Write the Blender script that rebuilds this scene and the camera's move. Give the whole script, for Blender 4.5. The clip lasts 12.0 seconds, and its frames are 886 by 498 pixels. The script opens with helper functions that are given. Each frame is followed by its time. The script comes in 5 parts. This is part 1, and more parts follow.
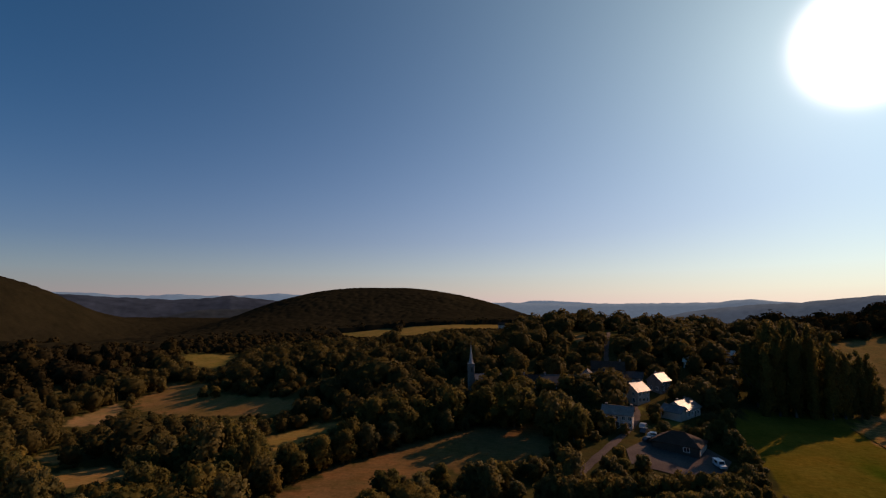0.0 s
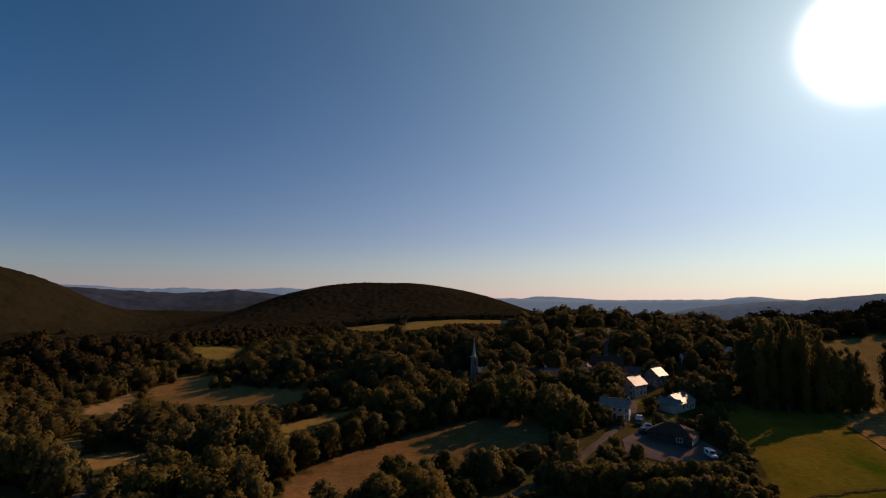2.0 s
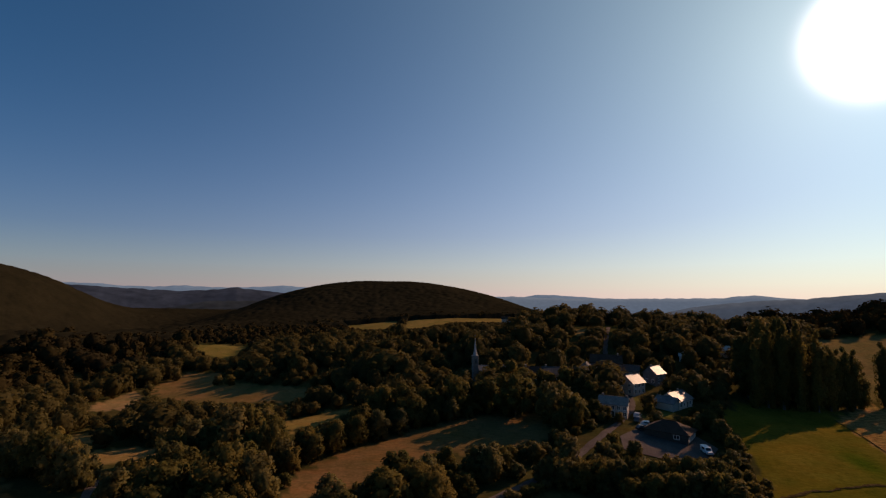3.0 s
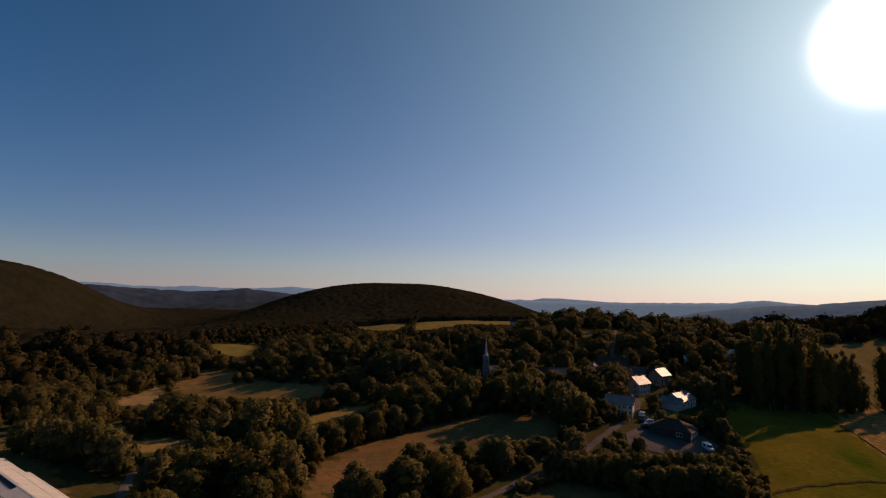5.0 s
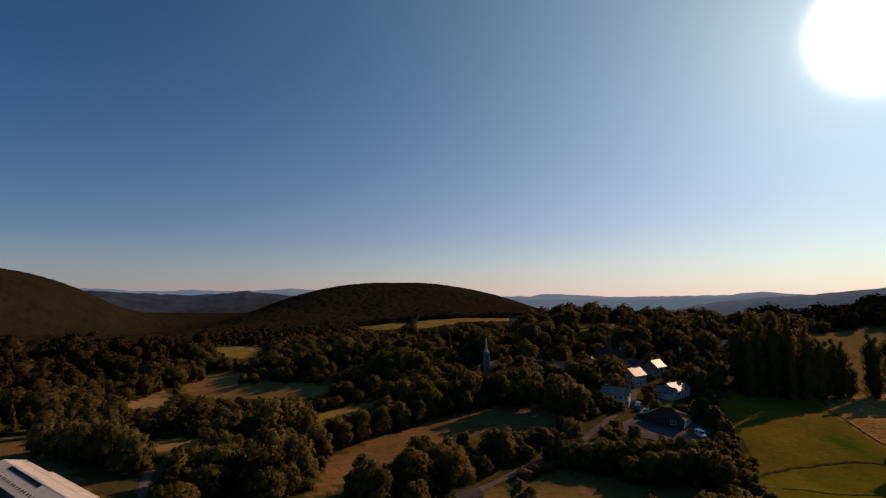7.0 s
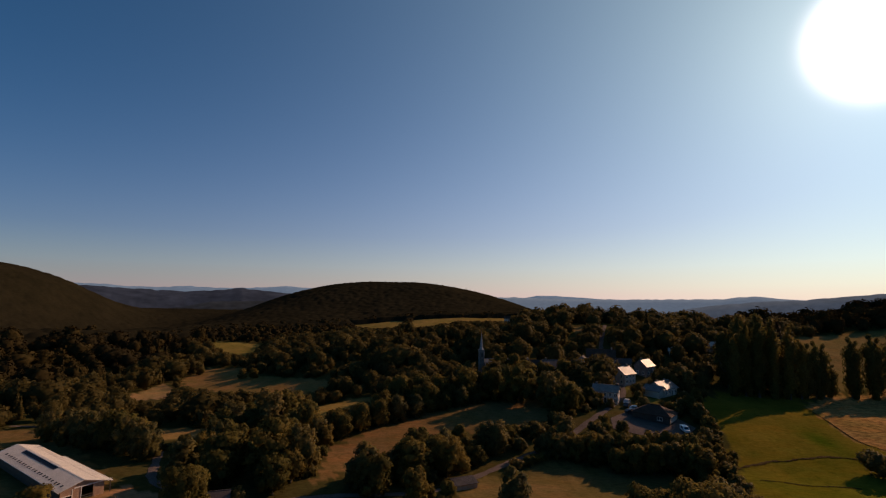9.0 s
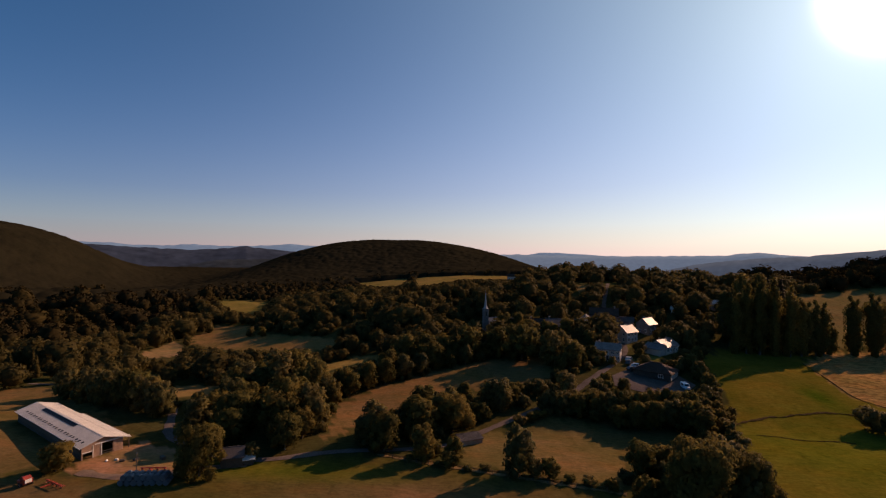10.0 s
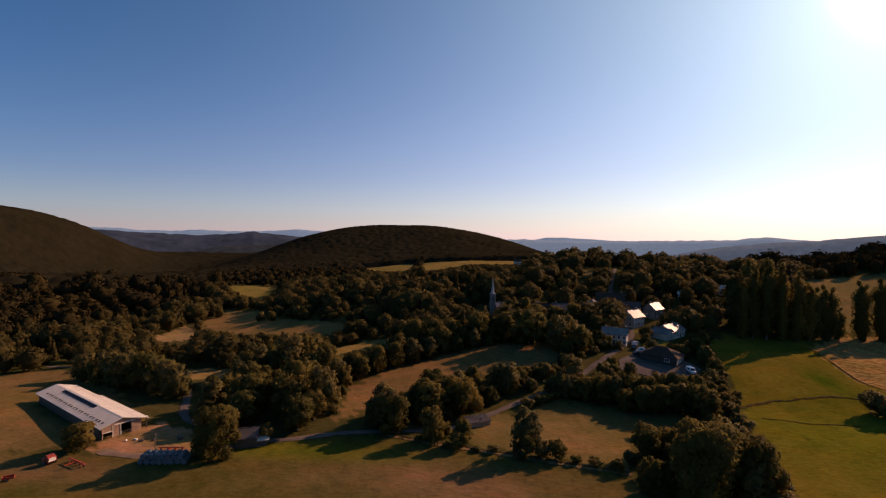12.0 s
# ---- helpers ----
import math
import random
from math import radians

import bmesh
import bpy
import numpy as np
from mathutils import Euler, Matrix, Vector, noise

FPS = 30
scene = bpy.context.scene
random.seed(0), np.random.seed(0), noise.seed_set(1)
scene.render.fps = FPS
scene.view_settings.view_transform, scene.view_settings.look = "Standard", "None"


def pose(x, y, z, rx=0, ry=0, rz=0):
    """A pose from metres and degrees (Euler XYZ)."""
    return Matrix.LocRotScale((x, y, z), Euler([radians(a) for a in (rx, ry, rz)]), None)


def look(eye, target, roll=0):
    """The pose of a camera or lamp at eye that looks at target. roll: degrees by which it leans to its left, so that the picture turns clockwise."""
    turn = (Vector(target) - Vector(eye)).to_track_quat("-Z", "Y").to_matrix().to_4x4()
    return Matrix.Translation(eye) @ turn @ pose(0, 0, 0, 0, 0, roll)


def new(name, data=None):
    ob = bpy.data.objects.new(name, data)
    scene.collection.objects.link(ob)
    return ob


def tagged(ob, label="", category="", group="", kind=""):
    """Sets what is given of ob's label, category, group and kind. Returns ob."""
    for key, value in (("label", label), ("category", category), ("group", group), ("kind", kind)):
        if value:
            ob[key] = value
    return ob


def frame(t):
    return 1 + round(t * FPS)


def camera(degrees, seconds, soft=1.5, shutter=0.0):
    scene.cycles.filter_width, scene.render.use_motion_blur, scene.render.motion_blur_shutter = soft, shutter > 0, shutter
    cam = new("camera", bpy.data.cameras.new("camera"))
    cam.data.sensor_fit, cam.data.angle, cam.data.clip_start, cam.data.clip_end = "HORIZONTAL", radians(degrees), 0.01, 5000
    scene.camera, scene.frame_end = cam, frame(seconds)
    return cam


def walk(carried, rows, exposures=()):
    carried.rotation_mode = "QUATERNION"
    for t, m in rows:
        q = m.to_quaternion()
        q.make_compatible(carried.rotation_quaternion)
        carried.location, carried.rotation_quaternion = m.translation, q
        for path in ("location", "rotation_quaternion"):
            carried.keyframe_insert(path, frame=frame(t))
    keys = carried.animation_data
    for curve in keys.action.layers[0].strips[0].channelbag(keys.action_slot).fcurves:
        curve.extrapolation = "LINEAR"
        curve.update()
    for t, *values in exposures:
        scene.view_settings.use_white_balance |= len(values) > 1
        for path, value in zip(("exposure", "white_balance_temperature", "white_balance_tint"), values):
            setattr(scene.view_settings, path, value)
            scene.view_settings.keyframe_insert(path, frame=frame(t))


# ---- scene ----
# ---- camera ----
cam = camera(85.2, 12.0, soft=1.2)
PATH = [
    (0, (1.07, 0.50, 47.49), (-8.99, 99.39, 58.38), 0.14),
    (0.5, (0.83, -1.84, 47.64), (-9.59, 97.00, 58.65), 0.20),
    (1, (0.95, -3.02, 47.56), (-9.70, 95.85, 58.15), 0.27),
    (1.5, (1.11, -4.26, 47.46), (-9.47, 94.65, 57.68), 0.45),
    (2, (1.03, -5.91, 47.60), (-9.69, 93.02, 57.50), 0.55),
    (2.5, (1.13, -7.32, 47.83), (-9.74, 91.61, 57.55), 0.56),
    (3, (1.04, -8.88, 48.00), (-9.87, 90.07, 57.54), 0.66),
    (5, (-0.63, -17.82, 47.93), (-13.01, 80.90, 57.95), 1.15),
    (5.5, (-0.67, -19.39, 47.91), (-13.52, 79.28, 57.88), 1.03),
    (6, (-0.88, -21.27, 48.10), (-14.34, 77.34, 57.83), 0.48),
    (6.5, (-0.55, -22.44, 47.93), (-13.59, 76.23, 57.59), -0.02),
    (7, (-0.20, -23.56, 48.01), (-12.25, 75.24, 57.68), -0.16),
    (9, (-0.44, -29.97, 47.32), (-11.65, 68.93, 57.02), 0.72),
    (9.5, (-0.27, -31.12, 47.13), (-11.88, 67.71, 57.05), 0.62),
    (10, (-1.16, -29.48, 48.71), (-12.94, 69.82, 49.55), 0.52),
    (10.5, (-1.40, -28.66, 49.41), (-13.44, 70.48, 44.27), 0.31),
    (11, (-1.48, -28.88, 49.50), (-13.46, 70.17, 42.75), 0.47),
    (11.5, (-1.54, -29.79, 49.14), (-14.38, 69.28, 44.70), 0.48),
    (12, (-1.58, -30.71, 48.93), (-14.62, 68.41, 46.64), 0.44),
]
EXPOSURES = [(0.0, 0.07, 7200, 28), (9.6, 0.07, 7200, 28), (10.0, 0.33, 7200, 34), (10.5, 0.62, 7300, 37), (11.0, 0.68, 7300, 37), (12.0, 0.54, 7250, 36)]
walk(cam, [(t, look(eye, target, roll)) for t, eye, target, roll in PATH], EXPOSURES)

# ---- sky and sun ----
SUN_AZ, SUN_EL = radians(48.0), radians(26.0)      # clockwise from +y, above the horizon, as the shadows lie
SEEN_AZ, SEEN_EL = radians(37.0), radians(22.8)    # sun disc and hazy glow drawn here, about 10 degrees off the lamp
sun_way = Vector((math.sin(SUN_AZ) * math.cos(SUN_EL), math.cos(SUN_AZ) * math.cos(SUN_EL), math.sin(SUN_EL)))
world = bpy.data.worlds.new("sky")
scene.world = world
world.use_nodes = True
wn, wl = world.node_tree.nodes, world.node_tree.links
wn.clear()
sky = wn.new("ShaderNodeTexSky")
sky.sky_type = "NISHITA"
sky.sun_disc = False
sky.sun_elevation, sky.sun_rotation = SUN_EL, SUN_AZ
sky.altitude, sky.air_density, sky.dust_density, sky.ozone_density = 900, 1.0, 0.35, 3.0
def wmath(op, a, b=None):
    m = wn.new("ShaderNodeMath"); m.operation = op
    for n, v in enumerate((a, b)):
        if v is None:
            continue
        if isinstance(v, (int, float)):
            m.inputs[n].default_value = v
        else:
            wl.new(v, m.inputs[n])
    return m.outputs[0]


# bright aureole of hazy air round the drawn sun disc, off the lamp's direction
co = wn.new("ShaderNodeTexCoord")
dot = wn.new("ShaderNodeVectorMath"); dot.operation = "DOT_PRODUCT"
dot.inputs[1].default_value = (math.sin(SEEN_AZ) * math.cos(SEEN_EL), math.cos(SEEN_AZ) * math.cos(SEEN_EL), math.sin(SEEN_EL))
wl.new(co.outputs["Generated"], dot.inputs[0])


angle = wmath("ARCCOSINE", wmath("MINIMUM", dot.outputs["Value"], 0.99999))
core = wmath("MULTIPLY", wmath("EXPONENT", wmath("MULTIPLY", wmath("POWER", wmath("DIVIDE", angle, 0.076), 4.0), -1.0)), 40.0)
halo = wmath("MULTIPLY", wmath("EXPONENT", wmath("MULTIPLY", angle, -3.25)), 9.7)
tint = wn.new("ShaderNodeMix"); tint.data_type = "RGBA"; tint.blend_type = "ADD"
tint.inputs["Factor"].default_value = 1.0
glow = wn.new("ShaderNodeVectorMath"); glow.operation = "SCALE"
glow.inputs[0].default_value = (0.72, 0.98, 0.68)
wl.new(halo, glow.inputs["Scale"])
deep = wn.new("ShaderNodeHueSaturation")            # clear dry summer air: deep blue
deep.inputs["Saturation"].default_value = 1.9
deep.inputs["Hue"].default_value = 0.489
wl.new(sky.outputs[0], deep.inputs["Color"])
clear = wn.new("ShaderNodeVectorMath"); clear.operation = "MULTIPLY"
clear.inputs[1].default_value = (0.262, 0.77, 0.84)
wl.new(deep.outputs[0], clear.inputs[0])
# pale haze low over the horizon
up = wn.new("ShaderNodeSeparateXYZ")
wl.new(co.outputs["Generated"], up.inputs[0])
haze = wn.new("ShaderNodeMix"); haze.data_type = "RGBA"
haze.inputs["B"].default_value = (3.75, 3.05, 3.75, 1)
wl.new(wmath("MULTIPLY", wmath("EXPONENT", wmath("MULTIPLY", wmath("MAXIMUM", up.outputs["Z"], 0.0), -9.5)), 0.85), haze.inputs["Factor"])
wl.new(clear.outputs[0], haze.inputs["A"])
# warm light in the low haze towards the sun
low_sun = wmath("MULTIPLY", wmath("EXPONENT", wmath("MULTIPLY", wmath("MAXIMUM", up.outputs["Z"], 0.0), -5.0)), wmath("EXPONENT", wmath("MULTIPLY", wmath("MULTIPLY", angle, angle), -1.2)))
warm = wn.new("ShaderNodeVectorMath"); warm.operation = "SCALE"
warm.inputs[0].default_value = (6.3, 4.7, 3.9)
wl.new(low_sun, warm.inputs["Scale"])
both = wn.new("ShaderNodeVectorMath"); both.operation = "ADD"
wl.new(haze.outputs["Result"], both.inputs[0]); wl.new(warm.outputs[0], both.inputs[1])
wl.new(both.outputs[0], tint.inputs["A"])
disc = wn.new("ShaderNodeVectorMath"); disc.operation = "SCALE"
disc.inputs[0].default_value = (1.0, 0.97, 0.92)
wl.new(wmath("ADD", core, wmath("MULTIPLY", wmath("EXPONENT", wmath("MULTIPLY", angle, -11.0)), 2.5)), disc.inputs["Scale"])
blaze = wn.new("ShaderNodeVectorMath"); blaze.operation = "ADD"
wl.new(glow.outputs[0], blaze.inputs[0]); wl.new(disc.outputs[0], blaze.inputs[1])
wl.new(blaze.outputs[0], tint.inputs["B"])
back = wn.new("ShaderNodeBackground")
back.inputs["Strength"].default_value = 0.073
out = wn.new("ShaderNodeOutputWorld")
wl.new(tint.outputs["Result"], back.inputs["Color"])
wl.new(back.outputs[0], out.inputs["Surface"])

sun = new("sun", bpy.data.lights.new("sun", "SUN"))
sun.data.energy, sun.data.angle, sun.data.color = 3.6, radians(0.5), (1.0, 0.69, 0.43)
sun.matrix_world = look(sun_way * 500, (0, 0, 0))

# ---- materials ----
def material(name, base, rough=0.7, vary=0.35, scale=0.4, fine=6.0, bump=0.3, bump_dist=0.05, metal=0.0, second=None, spec=0.5, attr=None, through_light=0.0, space="Object"):
    """Procedural surface: two scales of noise on the colour, fine relief, optional light passing through leaves."""
    m = bpy.data.materials.new(name)
    m.use_nodes = True
    n, l = m.node_tree.nodes, m.node_tree.links
    b = n["Principled BSDF"]
    if space == "Object":
        where = n.new("ShaderNodeTexCoord").outputs["Object"]
    else:
        where = n.new("ShaderNodeNewGeometry").outputs["Position"]
    big, small = n.new("ShaderNodeTexNoise"), n.new("ShaderNodeTexNoise")
    for tex, s, d in ((big, scale, 4), (small, fine, 6)):
        tex.inputs["Scale"].default_value, tex.inputs["Detail"].default_value = s, d
        l.new(where, tex.inputs["Vector"])
    ramp = n.new("ShaderNodeMapRange")
    ramp.inputs["From Min"].default_value, ramp.inputs["From Max"].default_value = 0.34, 0.66
    l.new(big.outputs["Fac"], ramp.inputs["Value"])
    mix = n.new("ShaderNodeMix"); mix.data_type = "RGBA"
    l.new(ramp.outputs[0], mix.inputs["Factor"])
    if attr:
        a = n.new("ShaderNodeVertexColor"); a.layer_name = attr
        warm = n.new("ShaderNodeMix"); warm.data_type = "RGBA"; warm.blend_type = "MULTIPLY"
        warm.inputs["Factor"].default_value = 1.0
        warm.inputs["B"].default_value = (*second, 1)
        l.new(a.outputs["Color"], warm.inputs["A"])
        l.new(a.outputs["Color"], mix.inputs["A"])
        l.new(warm.outputs["Result"], mix.inputs["B"])
    else:
        mix.inputs["A"].default_value = (*base, 1)
        mix.inputs["B"].default_value = (*(second or [c * (1 - vary) for c in base]), 1)
    grain = n.new("ShaderNodeMapRange")
    grain.inputs["From Min"].default_value, grain.inputs["From Max"].default_value = 0.3, 0.7
    grain.inputs["To Min"].default_value, grain.inputs["To Max"].default_value = 1 - vary, 1 + vary
    l.new(small.outputs["Fac"], grain.inputs["Value"])
    tone = n.new("ShaderNodeVectorMath"); tone.operation = "SCALE"
    l.new(mix.outputs["Result"], tone.inputs[0])
    l.new(grain.outputs[0], tone.inputs["Scale"])
    l.new(tone.outputs[0], b.inputs["Base Color"])
    b.inputs["Roughness"].default_value, b.inputs["Metallic"].default_value = rough, metal
    b.inputs["Specular IOR Level"].default_value = spec
    if bump:
        bp = n.new("ShaderNodeBump")
        bp.inputs["Strength"].default_value, bp.inputs["Distance"].default_value = bump, bump_dist
        l.new(small.outputs["Fac"], bp.inputs["Height"])
        l.new(bp.outputs[0], b.inputs["Normal"])
    if through_light:
        t = n.new("ShaderNodeBsdfTranslucent")
        l.new(tone.outputs[0], t.inputs["Color"])
        ms = n.new("ShaderNodeMixShader"); ms.inputs[0].default_value = through_light
        l.new(b.outputs[0], ms.inputs[1]); l.new(t.outputs[0], ms.inputs[2])
        l.new(ms.outputs[0], n["Material Output"].inputs["Surface"])
    return m


GROUND = material("grassland", (0.1, 0.1, 0.04), 1.0, 0.13, 0.045, 1.6, 0.08, 0.1, second=(0.74, 0.86, 0.72), spec=0.0, attr="cover", space="World")
# one foliage in several tones: near trees lightened, far woods dimmed, in base colour
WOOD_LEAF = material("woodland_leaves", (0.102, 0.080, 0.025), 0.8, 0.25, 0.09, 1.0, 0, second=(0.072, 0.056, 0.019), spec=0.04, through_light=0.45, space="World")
LEAF = material("broad_leaves", (0.126, 0.100, 0.027), 0.75, 0.3, 0.11, 1.2, 0, second=(0.090, 0.072, 0.021), spec=0.05, through_light=0.5, space="World")
LEAF_DRY = material("yellowish_leaves", (0.146, 0.114, 0.032), 0.75, 0.3, 0.2, 1.2, 0, second=(0.105, 0.088, 0.033), spec=0.15, through_light=0.5, space="World")
NEEDLE = material("conifer_needles", (0.072, 0.055, 0.029), 0.8, 0.35, 0.2, 1.5, 0, spec=0.1, through_light=0.25, space="World")
DARK_HILL_LEAF = material("darkened_distant_leaves", (0.042, 0.031, 0.011), 0.9, 0.2, 0.02, 0.3, 0, second=(0.028, 0.022, 0.011), spec=0.0, through_light=0.1, space="World")
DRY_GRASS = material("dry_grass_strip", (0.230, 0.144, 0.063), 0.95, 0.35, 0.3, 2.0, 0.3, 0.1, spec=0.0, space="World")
DARK_SLOPE_LEAF = material("darkened_hillside_leaves", (0.022, 0.019, 0.0105), 0.95, 0.16, 0.02, 0.25, 0, second=(0.0155, 0.0138, 0.0078), spec=0.0, space="World")
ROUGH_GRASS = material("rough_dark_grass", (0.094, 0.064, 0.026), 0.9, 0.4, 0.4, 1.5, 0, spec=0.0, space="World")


def vary_plants(m, low, high):
    """Each plant a little lighter or darker, yellower or greener than the next."""
    n, l = m.node_tree.nodes, m.node_tree.links
    b = n["Principled BSDF"]
    old = b.inputs["Base Color"].links[0].from_socket
    info, pick = n.new("ShaderNodeObjectInfo"), n.new("ShaderNodeMix")
    pick.data_type = "RGBA"
    pick.inputs["A"].default_value, pick.inputs["B"].default_value = (*low, 1), (*high, 1)
    l.new(info.outputs["Random"], pick.inputs["Factor"])
    mul = n.new("ShaderNodeVectorMath"); mul.operation = "MULTIPLY"
    l.new(old, mul.inputs[0]); l.new(pick.outputs["Result"], mul.inputs[1])
    for link in [q for q in l if q.from_socket == old and q.to_node != mul]:
        l.new(mul.outputs[0], link.to_socket)


vary_plants(LEAF, (0.85, 0.95, 0.95), (1.5, 1.36, 1.25))
vary_plants(LEAF_DRY, (0.85, 0.92, 0.95), (1.3, 1.2, 1.1))


def dry_streaks(m, scale, turn, tint, low, high):
    """Bands of dead grass drawn out in the mowing direction."""
    n, l = m.node_tree.nodes, m.node_tree.links
    b = n["Principled BSDF"]
    old = b.inputs["Base Color"].links[0].from_socket
    where, turned, tex = n.new("ShaderNodeNewGeometry"), n.new("ShaderNodeMapping"), n.new("ShaderNodeTexNoise")
    turned.inputs["Rotation"].default_value = (0, 0, radians(turn))
    turned.inputs["Scale"].default_value = scale
    tex.inputs["Scale"].default_value, tex.inputs["Detail"].default_value, tex.inputs["Roughness"].default_value = 1.0, 7, 0.65
    l.new(where.outputs["Position"], turned.inputs["Vector"]); l.new(turned.outputs[0], tex.inputs["Vector"])
    ramp = n.new("ShaderNodeMapRange")
    ramp.inputs["From Min"].default_value, ramp.inputs["From Max"].default_value = low, high
    l.new(tex.outputs["Fac"], ramp.inputs["Value"])
    mix = n.new("ShaderNodeMix"); mix.data_type = "RGBA"; mix.blend_type = "MULTIPLY"
    mix.inputs["B"].default_value = (*tint, 1)
    l.new(ramp.outputs[0], mix.inputs["Factor"]); l.new(old, mix.inputs["A"])
    l.new(mix.outputs["Result"], b.inputs["Base Color"])


dry_streaks(GROUND, (0.07, 0.17, 0.1), -25, (1.24, 1.0, 0.92), 0.46, 0.70)
dry_streaks(GROUND, (0.45, 0.3, 0.1), 20, (0.66, 0.72, 0.64), 0.52, 0.74)


def stubble(m):
    """Clumpy cut straw where the cover layer marks a stubble field."""
    n, l = m.node_tree.nodes, m.node_tree.links
    b = n["Principled BSDF"]
    old = b.inputs["Base Color"].links[0].from_socket
    mark, where, tex = n.new("ShaderNodeVertexColor"), n.new("ShaderNodeNewGeometry"), n.new("ShaderNodeTexNoise")
    mark.layer_name = "cover"
    turned = n.new("ShaderNodeMapping")
    turned.inputs["Rotation"].default_value, turned.inputs["Scale"].default_value = (0, 0, radians(35)), (0.5, 1.5, 1)
    tex.inputs["Scale"].default_value, tex.inputs["Detail"].default_value = 0.9, 5
    l.new(where.outputs["Position"], turned.inputs["Vector"]); l.new(turned.outputs[0], tex.inputs["Vector"])
    tone = n.new("ShaderNodeMapRange")
    tone.inputs["From Min"].default_value, tone.inputs["From Max"].default_value = 0.38, 0.62
    tone.inputs["To Min"].default_value, tone.inputs["To Max"].default_value = 0.55, 1.3
    l.new(tex.outputs["Fac"], tone.inputs["Value"])
    clump = n.new("ShaderNodeVectorMath"); clump.operation = "SCALE"
    l.new(old, clump.inputs[0]); l.new(tone.outputs[0], clump.inputs["Scale"])
    mix = n.new("ShaderNodeMix"); mix.data_type = "RGBA"
    l.new(mark.outputs["Alpha"], mix.inputs["Factor"])
    l.new(clump.outputs[0], mix.inputs["A"]); l.new(old, mix.inputs["B"])
    l.new(mix.outputs["Result"], b.inputs["Base Color"])


stubble(GROUND)
BARK = material("bark", (0.10, 0.08, 0.06), 0.9, 0.3, 1.5, 8.0, 0.6, 0.04)
ASPHALT = material("asphalt", (0.143, 0.110, 0.094), 0.95, 0.25, 0.2, 3.0, 0.2, 0.02, spec=0.0, space="World")
GRAVEL = material("gravel_track", (0.215, 0.132, 0.078), 0.9, 0.3, 0.3, 3.0, 0.4, 0.03, space="World")
SLATE = material("slate_roof", (0.124, 0.124, 0.126), 0.5, 0.35, 0.6, 2.0, 0.6, 0.05, spec=0.5)
GREY_SLATE = material("pale_grey_slate_roof", (0.24, 0.20, 0.175), 0.8, 0.25, 0.6, 3.0, 0.4, 0.03, spec=0.2)
# darker, rougher and less glossy than SLATE
DULL_SLATE = material("dull_slate_roof", (0.10, 0.085, 0.08), 0.85, 0.3, 0.5, 5.0, 0.3, 0.02, spec=0.2)
DARKROOF = material("dark_tile_roof", (0.075, 0.043, 0.032), 0.9, 0.25, 0.5, 5.0, 0.3, 0.02, spec=0.1)
RENDERED = material("white_render", (0.52, 0.43, 0.35), 0.85, 0.12, 0.4, 4.0, 0.2, 0.01)
STONE = material("grey_stone_wall", (0.20, 0.17, 0.15), 0.9, 0.3, 0.6, 4.0, 0.4, 0.03)
BROWNWALL = material("brown_wall", (0.08, 0.05, 0.035), 0.85, 0.25, 0.6, 4.0, 0.3, 0.02)
FRAMEPAINT = material("white_frame_paint", (0.75, 0.75, 0.72), 0.5, 0.06, 1.0, 9.0, 0)
DARKWOOD = material("dark_wood", (0.09, 0.065, 0.045), 0.75, 0.3, 1.0, 10.0, 0.3, 0.01)
GLASS = material("window_glass", (0.03, 0.035, 0.04), 0.08, 0.1, 1.0, 4.0, 0, spec=0.8)
SHEET = material("fibre_cement_roof", (0.55, 0.51, 0.45), 0.75, 0.15, 0.35, 4.0, 0.2, 0.01, spec=0.2)
SKYLIGHT = material("dusty_skylight", (0.03, 0.03, 0.035), 0.6, 0.25, 0.8, 5.0, 0, spec=0.1)
CLAD = material("timber_cladding", (0.40, 0.25, 0.16), 0.8, 0.22, 0.6, 7.0, 0.3, 0.02)
BEAM = material("pale_beam", (0.72, 0.68, 0.60), 0.6, 0.1, 0.8, 8.0, 0)
PALE_WRAP = material("pale_bale_wrap", (0.42, 0.50, 0.54), 0.35, 0.1, 0.8, 5.0, 0.2, 0.02)
WRAP = material("bale_wrap", (0.085, 0.11, 0.125), 0.55, 0.15, 0.8, 5.0, 0.2, 0.02)
REDPAINT = material("red_machine_paint", (0.36, 0.045, 0.02), 0.45, 0.25, 1.5, 8.0, 0)
STEEL = material("worn_steel", (0.22, 0.20, 0.19), 0.5, 0.25, 2.0, 8.0, 0, metal=0.7)
RUBBER = material("black_rubber", (0.02, 0.02, 0.02), 0.8, 0.2, 2.0, 8.0, 0)
VANPAINT = material("white_van_paint", (0.72, 0.74, 0.74), 0.3, 0.05, 1.0, 6.0, 0)
CARDARK = material("dark_car_paint", (0.05, 0.05, 0.06), 0.25, 0.1, 1.0, 6.0, 0)
CARGREY = material("silver_car_paint", (0.4, 0.41, 0.42), 0.3, 0.08, 1.0, 6.0, 0, metal=0.4)


# distant air painted in: bluish base colour that also glows, without any lamp
def painted_haze_material(name, colour, strength, vary=0.06):
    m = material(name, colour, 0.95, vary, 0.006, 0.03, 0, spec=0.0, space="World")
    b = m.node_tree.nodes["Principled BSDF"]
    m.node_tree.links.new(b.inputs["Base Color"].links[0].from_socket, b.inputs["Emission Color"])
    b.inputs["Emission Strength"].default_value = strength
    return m


